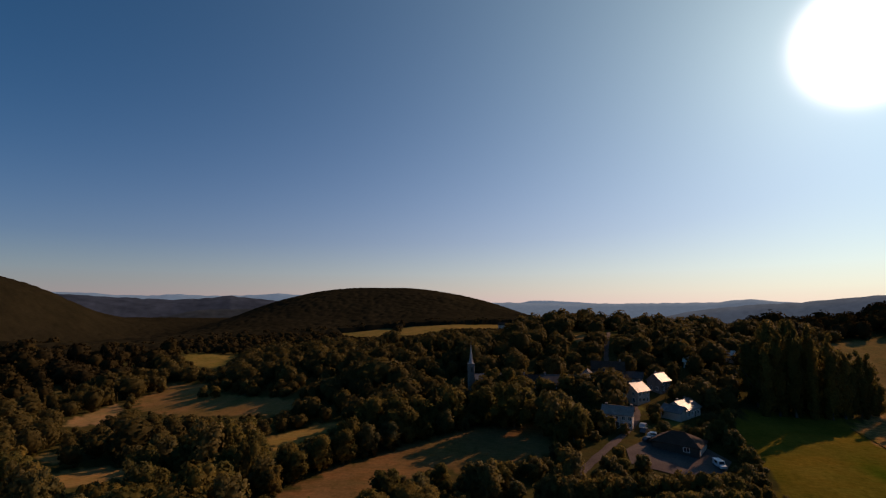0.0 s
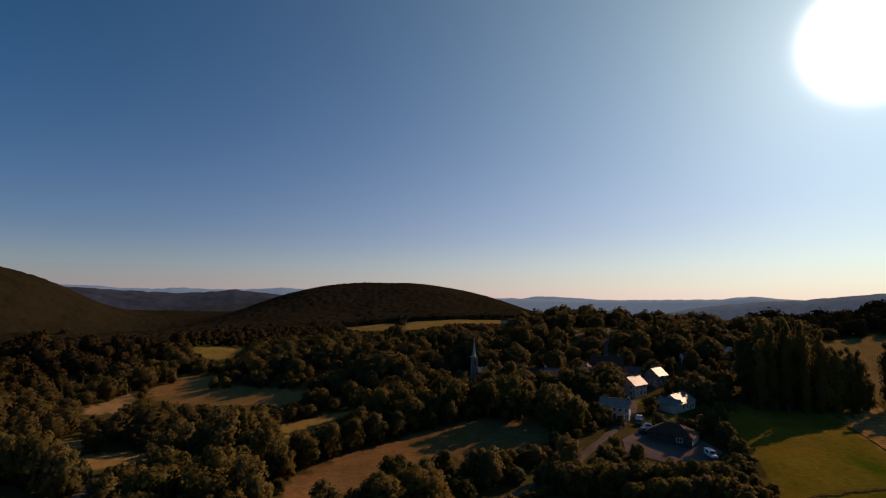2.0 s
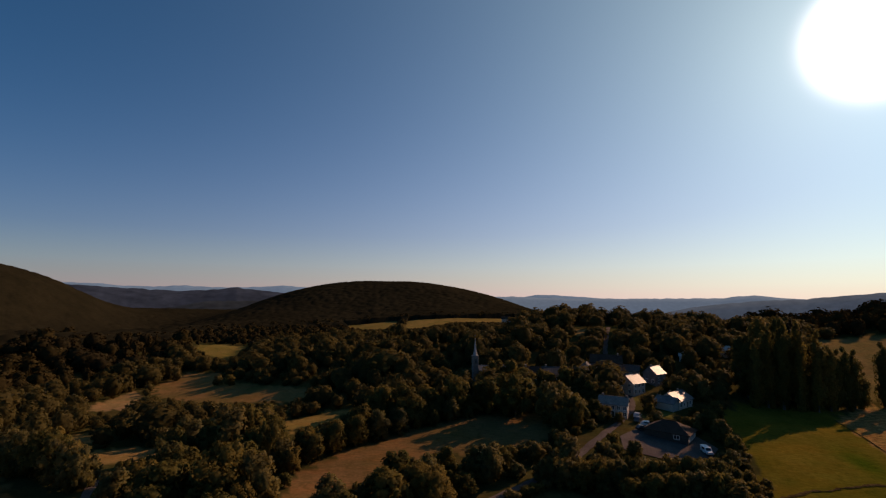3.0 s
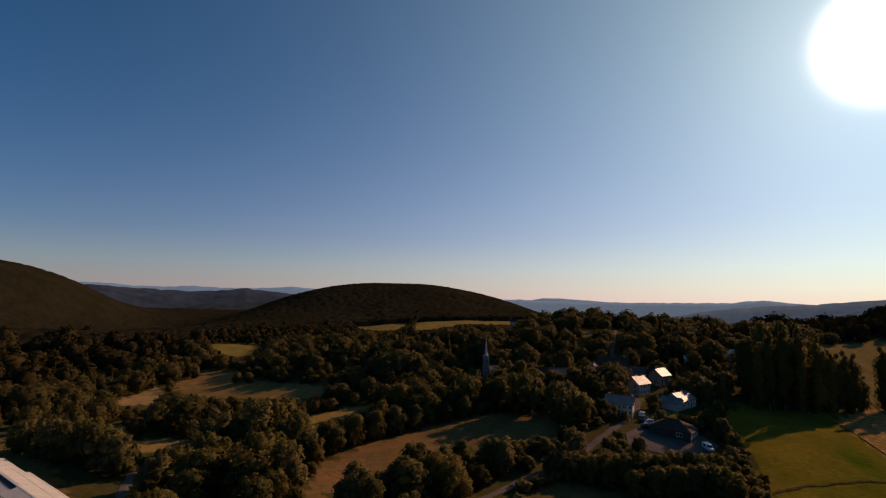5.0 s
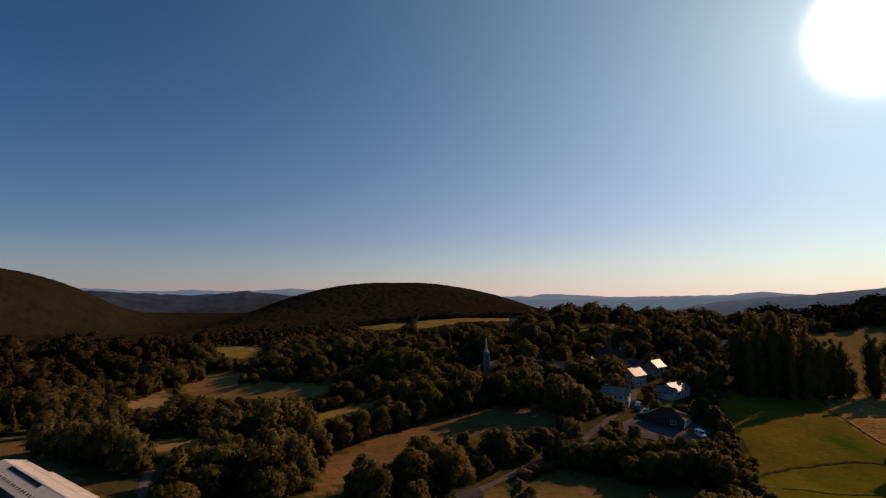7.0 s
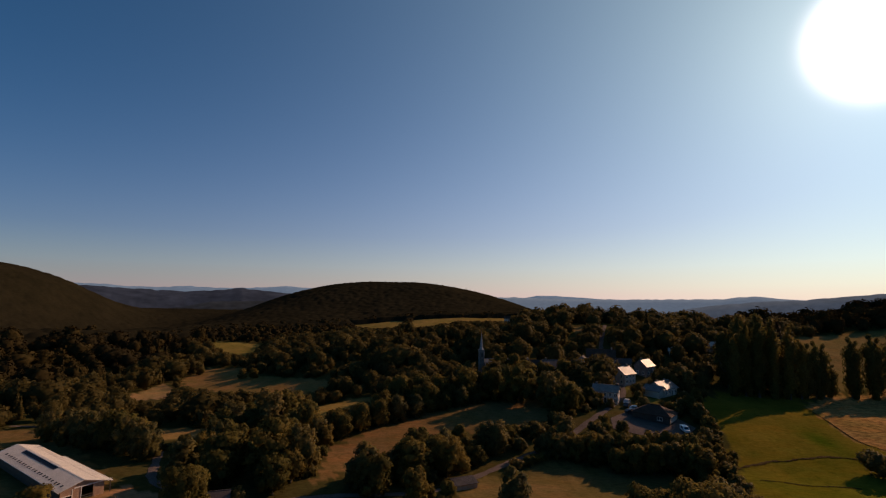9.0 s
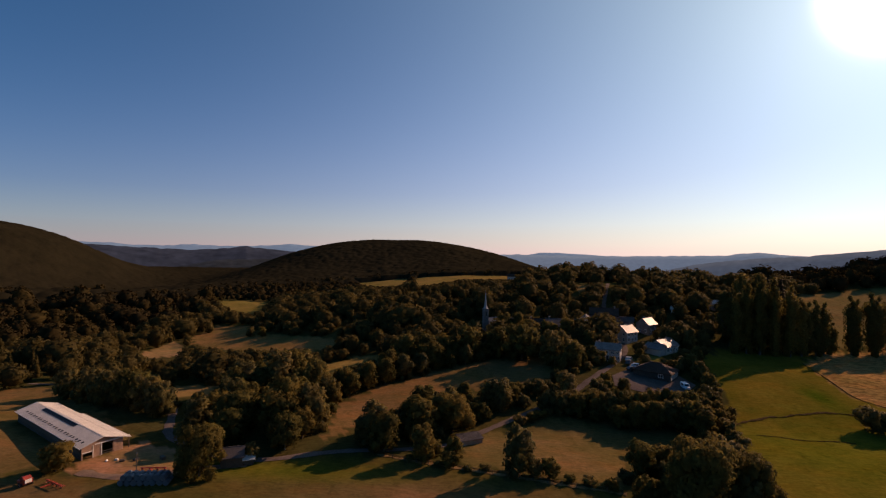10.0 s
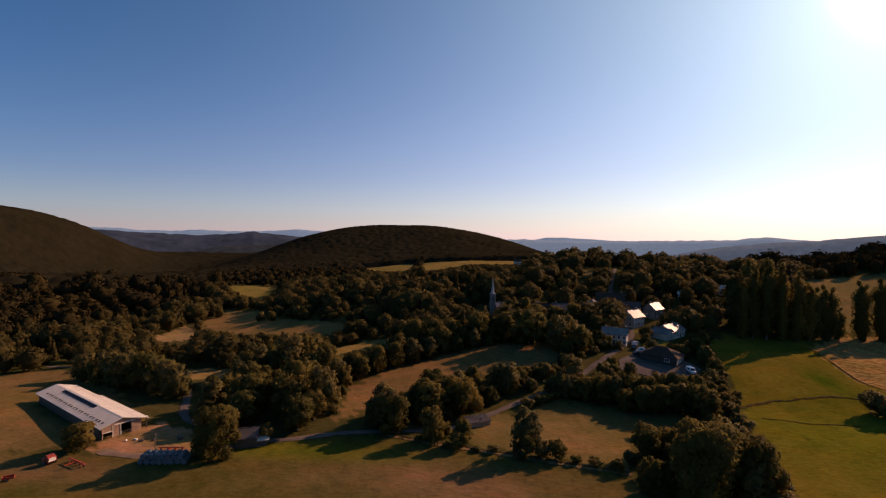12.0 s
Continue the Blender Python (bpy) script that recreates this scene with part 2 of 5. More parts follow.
# ---- mesh helpers ----
def mesh_np(name, verts, quads, mat, attr=None):
    """A mesh from arrays: vertices (n, 3) and four-cornered faces (m, 4)."""
    me = bpy.data.meshes.new(name)
    verts, quads = np.asarray(verts, np.float32), np.asarray(quads, np.int32)
    me.vertices.add(len(verts)); me.vertices.foreach_set("co", verts.ravel())
    me.loops.add(quads.size); me.loops.foreach_set("vertex_index", quads.ravel())
    me.polygons.add(len(quads)); me.polygons.foreach_set("loop_start", np.arange(0, quads.size, 4, dtype=np.int32))
    me.update(calc_edges=True)
    me.validate()
    if mat:
        me.materials.append(mat)
    return me


def part(name, bm, mat, parent, label=""):
    me = bpy.data.meshes.new(name)
    bm.to_mesh(me); bm.free()
    me.materials.append(mat)
    ob = new(name, me)
    ob.parent = parent
    return tagged(ob, label)


def empty(name, m, label, category, group=""):
    ob = new(name)
    ob.empty_display_size = 0.3
    ob.matrix_world = m
    return tagged(ob, label, category, group)


def box(bm, x0, x1, y0, y1, z0, z1, bevel=0.0):
    v = [bm.verts.new((x, y, z)) for z in (z0, z1) for x, y in ((x0, y0), (x1, y0), (x1, y1), (x0, y1))]
    f = [bm.faces.new([v[i] for i in q]) for q in ((3, 2, 1, 0), (4, 5, 6, 7), (0, 1, 5, 4), (1, 2, 6, 5), (2, 3, 7, 6), (3, 0, 4, 7))]
    if bevel:
        bmesh.ops.bevel(bm, geom=list({e for g in f for e in g.edges}), offset=bevel, segments=1, affect="EDGES")
    return bm


def boxm(*a, bevel=0.0):
    return box(bmesh.new(), *a, bevel=bevel)


def tube(bm, a, b, r0, r1, sides=7):
    a, b = Vector(a), Vector(b)
    q = (b - a).to_track_quat("Z", "Y")
    rings = []
    for p, r in ((a, r0), (b, r1)):
        rings.append([bm.verts.new(p + q @ Vector((r * math.cos(k * math.tau / sides), r * math.sin(k * math.tau / sides), 0))) for k in range(sides)])
    for k in range(sides):
        bm.faces.new((rings[0][k], rings[0][(k + 1) % sides], rings[1][(k + 1) % sides], rings[1][k]))
    bm.faces.new(rings[0][::-1]); bm.faces.new(rings[1])
    return bm


def step(a, b, t):
    u = np.clip((t - a) / (b - a), 0, 1)
    return u * u * (3 - 2 * u)


def mound(x, y, cx, cy, sx, sy):
    return np.exp(-((x - cx) / sx) ** 2 - ((y - cy) / sy) ** 2)


def land(x, y):
    """Height of the ground: near meadow at 0, village slope, plateau, western valley, two wooded hills, falling far country."""
    x, y = np.asarray(x, float), np.asarray(y, float)
    far = np.hypot(x, y)
    z = 8 * (step(105, 175, y) - step(300, 480, y)) * np.exp(-((x - 60) / 110) ** 2)
    z = z + 22 * step(170, 310, y) * (0.25 + 0.75 * step(-240, -30, x)) - 8 * step(330, 520, y)
    z = z - 16 * mound(x, y, -230, 285, 130, 120)
    along = np.where(x < -215, np.abs((x + 215) / 430) ** 3.7, np.abs((x + 215) / 200) ** 1.87)
    z = z + 73.8 * np.exp(-along - ((y - 1080) / 260) ** 2)
    z = z + 107 * np.exp(-(np.hypot(x + 1107, y - 684) / 354) ** 4.1)
    z = z - 42 * mound(x, y, -620, 900, 170, 400)
    z = z + 3.5 * mound(x, y, -152, 66, 30, 26)
    z = z + 4 * step(120, 330, x) * step(150, 330, y) + 12 * mound(x, y, 300, 350, 70, 90)
    z = z - 110 * step(560, 1800, far) * step(-20, 260, x) - 130 * step(1450, 3200, far)
    return z


def ripple(x, y):
    return 0.25 * np.sin(x * 0.11 + 1.3 * np.sin(y * 0.07)) + 0.2 * np.sin(y * 0.17 + x * 0.05)


def ground_z(x, y):
    return float(land(x, y) + ripple(x, y))


def inside(x, y, poly):
    p = np.reshape(poly, (-1, 2)).astype(float)
    hit = np.zeros(np.shape(x), bool)
    for (ax, ay), (bx, by) in zip(p, np.roll(p, -1, 0)):
        cut = (ay > y) != (by > y)
        hit ^= cut & (x < (bx - ax) * (y - ay) / (by - ay + 1e-9) + ax)
    return hit


FIELDS = []


def field(colour, *corners):
    """Open land: its colour and its corners x, y."""
    FIELDS.append((colour, np.reshape(corners, (-1, 2)).astype(float)))


# near meadow and the rest, as x, y corners in metres
field((0.086, 0.064, 0.017), -320, 66, -110, 63, -91, 64.5, -78, 68, -66, 72, -52, 79, -42, 82, -28, 83, -19, 81, -10, 79, 3, 76, 12, 73.5, 25, 71, 24, 55, 44, 40, 60, 20, 400, -200, -400, -200)
field((0.137, 0.084, 0.033), -230, 90, -192, 116, -176, 129, -158, 130, -126, 109, -96, 85, -88, 70, -100, 68, -108, 65, -122, 62, -200, 55)
field((0.132, 0.090, 0.033), -10, 94, -4, 103, 9, 107, 21, 105, 32, 96, 25, 76, 12, 76, -1, 80, -11, 83)
field((0.159, 0.090, 0.038), -46, 92, -52, 118, -44, 137, -27, 153, -8, 168, 10, 172, 20, 166, 18, 147, 6, 141, -8, 138, -25, 130, -30, 118, -41, 108, -42, 95)
field((0.217, 0.138, 0.045), -78, 166, -67, 184, -54, 186, -53, 180, -67, 154)
field((0.260, 0.156, 0.072), -202, 220, -210, 260, -178, 226, -164, 202, -186, 202)
field((0.188, 0.109, 0.042), -206, 268, -214, 316, -184, 304, -154, 256, -113, 230, -81, 213, -88, 199, -133, 208, -172, 230)
field((0.173, 0.125, 0.036), -275, 412, -284, 438, -260, 439, -230, 428, -218, 397, -208, 358, -236, 374)
field((0.231, 0.138, 0.054), -128, 133, -116, 138, -103, 139, -99, 127, -110, 120.5, -120, 124)
field((0.180, 0.125, 0.040), -216, 660, -152, 675, -133, 667, -121, 555, -153, 567)
field((0.180, 0.125, 0.040), -122, 667, -54, 664, 26, 690, 28, 606, -48, 590, -84, 510, -106, 553)
field((0.275, 0.162, 0.072), 46, 285, 57, 288, 57, 277, 47, 274)
field((0.122, 0.092, 0.014), 76, 169, 94, 192, 127, 190, 118, 175, 113, 137, 119, 130, 125, 110, 105, 72, 50, 60, 54, 74, 59, 90, 65, 112, 70, 132, 74, 152)
field((0.27, 0.150, 0.058), 118.5, 177, 142, 200, 188, 214, 210, 180, 150, 128, 117, 132, 113, 138, 113.8, 150, 115.3, 164)
field((0.165, 0.115, 0.045), 182, 292, 214, 304, 262, 300, 209, 222, 150, 206, 140, 211)
field((0.190, 0.140, 0.060), 17, 185, 18, 196, 26, 198, 22, 188)
field((0.095, 0.110, 0.030), -522, 451, -504, 458, -476, 430, -489, 423)
field((0.190, 0.140, 0.075), -449, 357, -440, 359, -428, 345, -440, 345)
field((0.150, 0.130, 0.038), 48, 178, 49.5, 187, 55, 191, 55.5, 183)
field((0.150, 0.130, 0.038), 50.5, 166.5, 58, 173, 64.5, 171.5, 61, 166.5)
field((0.105, 0.072, 0.028), 4, 106, 22, 104, 32, 96, 42, 97, 52, 102, 47, 109, 40, 114, 28, 114, 12, 116)
field((0.200, 0.125, 0.050), -151, 151, -141, 154, -130, 148, -136, 142)
DARK_PATCH = (101.5, 140.0, 4.8, 9.5)             # dark green patch of grass in the eastern meadow
YARD = np.reshape((-97, 66, -92, 84, -78, 80, -69, 70, -84, 66), (-1, 2))
CARPARK = np.reshape((38, 141, 39, 149, 48, 158, 62, 152, 65, 143, 60, 136, 48, 136), (-1, 2))


def path_points(corners, every=2.0):
    p = np.reshape(corners, (-1, 2)).astype(float)
    for _ in range(2):                                   # round the bends
        q = [p[0]]
        for a, b in zip(p, p[1:]):
            q += [a * 0.75 + b * 0.25, a * 0.25 + b * 0.75]
        p = np.array(q + [p[-1]])
    run = np.r_[0, np.cumsum(np.hypot(*np.diff(p, axis=0).T))]
    s = np.arange(0, run[-1], every)
    return np.stack([np.interp(s, run, p[:, 0]), np.interp(s, run, p[:, 1])], 1)


ROAD = path_points((-180, 136, -127, 129, -106, 117, -94, 98, -88, 88, -69, 79, -57, 78, -43, 84, -28, 87, -15, 91, -5, 104, 3, 113, 18, 128, 27, 140, 36, 152, 47, 169, 53, 185, 53, 200, 51, 212, 54, 240, 70, 300))

# one sheet of ground that reaches the horizon, finer where it is seen near
turns = np.radians(np.r_[np.arange(-60, 60, 0.32), np.arange(60, 300, 5.0)])
rings = np.r_[0.0, np.linspace(3, 40, 12), 42 * np.exp(np.arange(0, 4.76, 0.0165))]
rr, aa = np.meshgrid(rings, turns, indexing="ij")
gx, gy = rr * np.sin(aa), rr * np.cos(aa) - 20
gz = land(gx, gy) + ripple(gx, gy)
jx = gx + 1.2 * np.sin(gy * 0.9) + 0.8 * np.sin(gx * 0.37 + gy * 1.7)
jy = gy + 1.2 * np.sin(gx * 0.8 + 1) + 0.7 * np.sin(gx * 1.9)
cover = np.ones((*gx.shape, 4)); cover[..., :3] = (0.06, 0.05, 0.018)
for colour, poly in FIELDS:
    cover[inside(jx, jy, poly), :3] = colour
cover[inside(jx, jy, YARD), :3] = (0.30, 0.15, 0.085)
worn = (mound(gx, gy, -14, 63, 26, 9) + 0.8 * mound(gx, gy, -98, 57, 18, 6))[..., None]     # dry brown patches in the near meadow
near = inside(gx, gy, FIELDS[0][1])[..., None]
cover[..., :3] = np.where(near, cover[..., :3] * (1 - worn) + np.array((0.145, 0.082, 0.042)) * worn, cover[..., :3])
lush = (mound(gx, gy, 92, 100, 34, 26) + mound(gx, gy, -55, 74, 30, 5))[..., None].clip(0, 1)
cover[..., :3] = np.where(lush > 0.2, cover[..., :3] * (1 - 0.8 * lush) + np.array((0.100, 0.096, 0.010)) * 0.8 * lush, cover[..., :3])
rust = (mound(gx, gy, 16, 91, 7, 4) + mound(gx, gy, 8, 86, 9, 2.5) + mound(gx, gy, 20, 83, 8, 2.2) + mound(gx, gy, 13, 98, 10, 1.6) + 0.8 * mound(gx, gy, 3, 97, 7, 1.5))[..., None].clip(0, 1)
cover[..., :3] = cover[..., :3] * (1 - 0.5 * rust) + np.array((0.21, 0.115, 0.05)) * 0.5 * rust
patch = mound(gx, gy, *DARK_PATCH)[..., None]
cover[..., :3] = cover[..., :3] * (1 - 0.95 * patch) + np.array((0.040, 0.068, 0.005)) * 0.95 * patch
tufts = np.sin(gx * 0.31 + 2.1 * np.sin(gy * 0.17)) * np.sin(gy * 0.27 + 1.7 * np.sin(gx * 0.13)) + 0.6 * np.sin(gx * 0.83 + 1.9 * np.sin(gy * 0.41)) * np.sin(gy * 0.71 + gx * 0.2)
cover[..., :3] *= 1.15 * (1 + tufts[..., None] * np.array((0.13, 0.09, 0.12)))          # ranker and drier tufts
cover[..., 3] = np.where(inside(jx, jy, FIELDS[13][1]), 0.0, 0.7)
nr, na = gx.shape
i, j = np.meshgrid(np.arange(nr - 1), np.arange(na), indexing="ij")
k = (j + 1) % na
quads = np.stack([i * na + j, i * na + k, (i + 1) * na + k, (i + 1) * na + j], -1).reshape(-1, 4)[:, ::-1]
me = mesh_np("ground", np.stack([gx, gy, gz], -1).reshape(-1, 3), quads, GROUND)
layer = me.color_attributes.new("cover", "FLOAT_COLOR", "POINT")
layer.data.foreach_set("color", cover.reshape(-1).astype(np.float32))
for p in me.polygons:
    p.use_smooth = True
tagged(new("ground", me), "rolling grassland with dry mown fields and wood floor", "ground", kind="structure")


def ribbon(name, points, width, mat, label, category, lift=0.06, ragged=0.0):
    d = np.gradient(points, axis=0)
    d /= np.hypot(d[:, 0], d[:, 1])[:, None]
    side = np.stack([-d[:, 1], d[:, 0]], 1)
    rows = []
    wide = (width * np.random.default_rng(len(points)).uniform(1 - ragged, 1 + ragged, len(points)))[:, None]
    for s in (-0.5, -0.25, 0, 0.25, 0.5):
        p = points + side * wide * s
        rows.append(np.c_[p, land(p[:, 0], p[:, 1]) + ripple(p[:, 0], p[:, 1]) + lift + 0.12 * (1 - abs(2 * s))])
    v = np.stack(rows, 1)
    n, w = v.shape[:2]
    a, b = np.meshgrid(np.arange(n - 1), np.arange(w - 1), indexing="ij")
    q = np.stack([a * w + b, a * w + b + 1, (a + 1) * w + b + 1, (a + 1) * w + b], -1).reshape(-1, 4)[:, ::-1]
    return tagged(new(name, mesh_np(name, v.reshape(-1, 3), q, mat)), label, category, kind="structure")


ribbon("road", ROAD, 2.3, ASPHALT, "narrow grey village road with worn edges", "road", 0.1, 0.22)
ribbon("farm_track", path_points((-92, 66, -84, 64.5, -76, 66.5, -66, 73, -58, 76)), 2.4, GRAVEL, "pale gravel farm track at the field edge", "track", 0.08, 0.3)
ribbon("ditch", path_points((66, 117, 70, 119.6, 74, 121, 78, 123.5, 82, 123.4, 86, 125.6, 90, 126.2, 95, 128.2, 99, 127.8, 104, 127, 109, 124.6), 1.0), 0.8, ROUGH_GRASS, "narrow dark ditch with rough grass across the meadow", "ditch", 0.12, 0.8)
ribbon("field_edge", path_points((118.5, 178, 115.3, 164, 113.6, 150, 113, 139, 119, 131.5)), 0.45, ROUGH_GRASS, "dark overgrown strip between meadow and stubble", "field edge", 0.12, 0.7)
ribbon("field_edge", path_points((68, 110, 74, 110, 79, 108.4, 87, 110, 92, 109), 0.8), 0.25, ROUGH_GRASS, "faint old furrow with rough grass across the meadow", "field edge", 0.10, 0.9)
edge = path_points((-30, 84, -20, 81.8, -12, 80.4, 3, 77.2, 12, 74.4, 25, 71.6), 0.8)
ribbon("field_edge", edge, 1.0, DRY_GRASS, "strip of dry uncut grass along the meadow fence", "field edge", 0.10, 0.7)
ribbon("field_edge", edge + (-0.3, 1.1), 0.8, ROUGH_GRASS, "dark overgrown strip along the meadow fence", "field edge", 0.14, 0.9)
bm = bmesh.new()
bmesh.ops.contextual_create(bm, geom=[bm.verts.new((x, y, 0)) for x, y in CARPARK])
bmesh.ops.triangulate(bm, faces=bm.faces)
bmesh.ops.subdivide_edges(bm, edges=bm.edges, cuts=7, use_grid_fill=True)
for v in bm.verts:
    v.co.z = ground_z(v.co.x, v.co.y) + 0.15
me = bpy.data.meshes.new("car_park"); bm.to_mesh(me); bm.free(); me.materials.append(ASPHALT)
tagged(new("car_park", me), "grey asphalt forecourt in front of a house", "forecourt", kind="structure")


# ---- far country ----
def ridge(name, dist, keys, mat, label, rough):
    """A far ridge: pairs of bearing in degrees and slope of its crest over the observer's level."""
    k = np.reshape(keys, (-1, 2))
    a = np.arange(k[0, 0], k[-1, 0], 0.12)
    top = 48 + dist * np.interp(a, k[:, 0], k[:, 1])
    rng = np.random.default_rng(int(dist))
    wob = np.convolve(rng.normal(size=len(a)), np.hanning(11) / 3, "same") * rough
    rows = []
    for off, drop in ((-520, 260), (-260, 110), (-90, 28), (0, 0), (400, 250)):
        d = dist + off
        rows.append(np.stack([d * np.sin(np.radians(a)), d * np.cos(np.radians(a)) - 20, top - drop + wob * (off == 0)], 1))
    v = np.stack(rows, 1)
    n, w = v.shape[:2]
    p, q = np.meshgrid(np.arange(n - 1), np.arange(w - 1), indexing="ij")
    f = np.stack([p * w + q, p * w + q + 1, (p + 1) * w + q + 1, (p + 1) * w + q], -1).reshape(-1, 4)
    me = mesh_np(name, v.reshape(-1, 3), f, mat)
    me.polygons.foreach_set("use_smooth", np.ones(len(f), bool))
    return tagged(new(name, me), label, "distant hills", kind="structure")


# haze and its glow are put into these ridge colours
HAZE0 = painted_haze_material("painted_haze_spur", (0.023, 0.028, 0.032), 0.32, 0.25)
HAZE1 = painted_haze_material("hazy_near_ridge", (0.026, 0.033, 0.046), 0.42, 0.28)
HAZE2 = painted_haze_material("hazy_far_ridge", (0.090, 0.130, 0.165), 0.8)
HAZE4 = painted_haze_material("hazy_middle_ridge", (0.054, 0.074, 0.094), 0.7, 0.12)
HAZE3 = painted_haze_material("hazy_horizon_ridge", (0.095, 0.15, 0.205), 0.6)
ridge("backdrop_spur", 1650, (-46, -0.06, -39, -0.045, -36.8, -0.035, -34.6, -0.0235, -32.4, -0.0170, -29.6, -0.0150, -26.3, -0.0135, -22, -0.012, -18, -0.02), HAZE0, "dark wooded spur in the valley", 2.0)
ridge("backdrop_west", 2000, (-62, 0.03, -44, 0.0110, -41.8, 0.0095, -39, 0.0055, -37, 0.0045, -34.6, 0.0022, -31.6, 0.0055, -29.2, 0.0099, -26.5, 0.0045, -24, 0.0005, -19, -0.008, -12, -0.02), HAZE1, "dark wooded ridges with painted blue haze", 2.0)
ridge("backdrop_northwest", 4000, (-62, 0.028, -44.2, 0.0140, -41.8, 0.0135, -39.5, 0.0102, -37, 0.0095, -34.4, 0.0128, -31.6, 0.0103, -28, 0.0110, -24.4, 0.0152, -22, 0.0125, -16, 0.006, -8, -0.005), HAZE3, "hills on the horizon in painted pale blue haze", 2.0)
ridge("backdrop_north", 4000, (-8, -0.004, -1, -0.002, 1.6, -0.0015, 4.2, -0.0024, 9.9, -0.0034, 15.8, -0.0024, 21.2, -0.0002, 23.5, 0.0002, 25.4, 0.0046, 27, 0.0054, 29, 0.0012, 31.3, -0.001, 36, 0.002, 45, 0.008, 62, 0.01), HAZE2, "long wooded hills with painted blue-grey haze", 2.0)
ridge("backdrop_horizon", 4500, (1, -0.008, 3.4, -0.0015, 4.6, 0.0028, 6.8, 0.0026, 9.9, -0.0006, 11.7, -0.0024, 16, -0.009), HAZE3, "hills on the horizon in painted pale blue haze", 1.0)
ridge("backdrop_northeast", 2700, (14, -0.045, 18, -0.0300, 21.2, -0.0160, 23.7, -0.0098, 26.1, -0.0050, 28.4, -0.0018, 30.5, -0.0002, 31.8, 0.0035, 33.3, 0.0060, 35.5, 0.0105, 45, 0.018, 62, 0.02), HAZE4, "long wooded hills with painted blue-grey haze", 1.5)


# ---- trees ----
def ball(c, r, su, sv, squash=1.0):
    u, v = np.meshgrid(np.linspace(0, math.tau, su, endpoint=False), np.linspace(0.12, math.pi - 0.12, sv), indexing="ij")
    p = np.stack([np.sin(v) * np.cos(u), np.sin(v) * np.sin(u), np.cos(v) * squash], -1).reshape(-1, 3) * r + c
    a, b = np.meshgrid(np.arange(su), np.arange(sv - 1), indexing="ij")
    n = (a + 1) % su
    out = (p - c) / (1, 1, squash)
    return p, np.stack([a * sv + b, a * sv + b + 1, n * sv + b + 1, n * sv + b], -1).reshape(-1, 4), out / np.linalg.norm(out, axis=1)[:, None]


def cards(p, normal, size, rng):
    """Small bent leaf sprays at p, facing roughly along normal."""
    n = normal + rng.normal(scale=0.55, size=p.shape)
    n /= np.linalg.norm(n, axis=1)[:, None]
    t = np.cross(n, rng.normal(size=p.shape)); t /= np.linalg.norm(t, axis=1)[:, None] + 1e-9
    b = np.cross(n, t)
    s = size * rng.uniform(0.55, 1.35, (len(p), 1))
    w = s * rng.uniform(0.5, 0.9, (len(p), 1))
    v = np.stack([p + t * s, p + b * w + n * s * 0.25, p - t * s, p - b * w + n * s * 0.15], 1).reshape(-1, 3)
    soft = normal + 0.35 * n                             # leaf sprays catch the light like the clump they belong to
    soft /= np.linalg.norm(soft, axis=1)[:, None]
    return v, np.arange(len(p) * 4).reshape(-1, 4), np.repeat(soft, 4, 0)


def lobes_of(rng, kind):
    if kind == "round":
        out = [((0, 0, 0.60), 0.27), ((0, 0, 0.36), 0.27)]
        for q in range(25):
            a, z = q * 2.4 + rng.uniform(-0.5, 0.5), rng.uniform(0.12, 0.90)
            d = 0.30 * math.sqrt(max(0.05, 1 - ((z - 0.46) / 0.49) ** 2)) * rng.uniform(0.75, 1.15)
            out.append(((d * math.cos(a), d * math.sin(a), z), rng.uniform(0.065, 0.135)))
    elif kind in ("wide", "grand"):
        out = [((0.06, 0, 0.56), 0.30), ((-0.08, 0.05, 0.40), 0.31)]
        for q in range(28):
            a, z = q * 2.4 + rng.uniform(-0.5, 0.5), rng.uniform(0.12, 0.86)
            d = 0.41 * math.sqrt(max(0.07, 1 - ((z - 0.44) / 0.49) ** 2)) * rng.uniform(0.72, 1.15)
            out.append(((d * math.cos(a), d * math.sin(a), z), rng.uniform(0.07, 0.15)))
    elif kind == "tall":
        out = []
        for q in range(12):
            z = 0.06 + 0.88 * q / 11
            d, a = 0.055 * rng.uniform(0.4, 1.5), rng.uniform(0, 6.28)
            out.append(((d * math.cos(a), d * math.sin(a), z), (0.11 + 0.03 * math.sin(z * 3)) * (1.0 if z < 0.75 else 1.35 - z) * rng.uniform(0.8, 1.2)))
    elif kind == "high":
        out = []
        for q in range(30):
            z = 0.12 + 0.80 * (q + 0.5) / 30
            d = 0.135 * math.sqrt(max(0.05, 1 - ((z - 0.5) / 0.46) ** 2)) * rng.uniform(0.25, 1.1)
            a = q * 2.4 + rng.uniform(-0.5, 0.5)
            out.append(((d * math.cos(a), d * math.sin(a), z), rng.uniform(0.055, 0.088)))
    else:
        out = [((0, 0, 0.40), 0.34)]
        for q in range(13):
            a = q * 2.4 + rng.uniform(-0.4, 0.4)
            d, z = rng.uniform(0.2, 0.42), rng.uniform(0.16, 0.74)
            out.append(((d * math.cos(a), d * math.sin(a), z), rng.uniform(0.10, 0.22)))
    return [(np.array(c), r) for c, r in out]


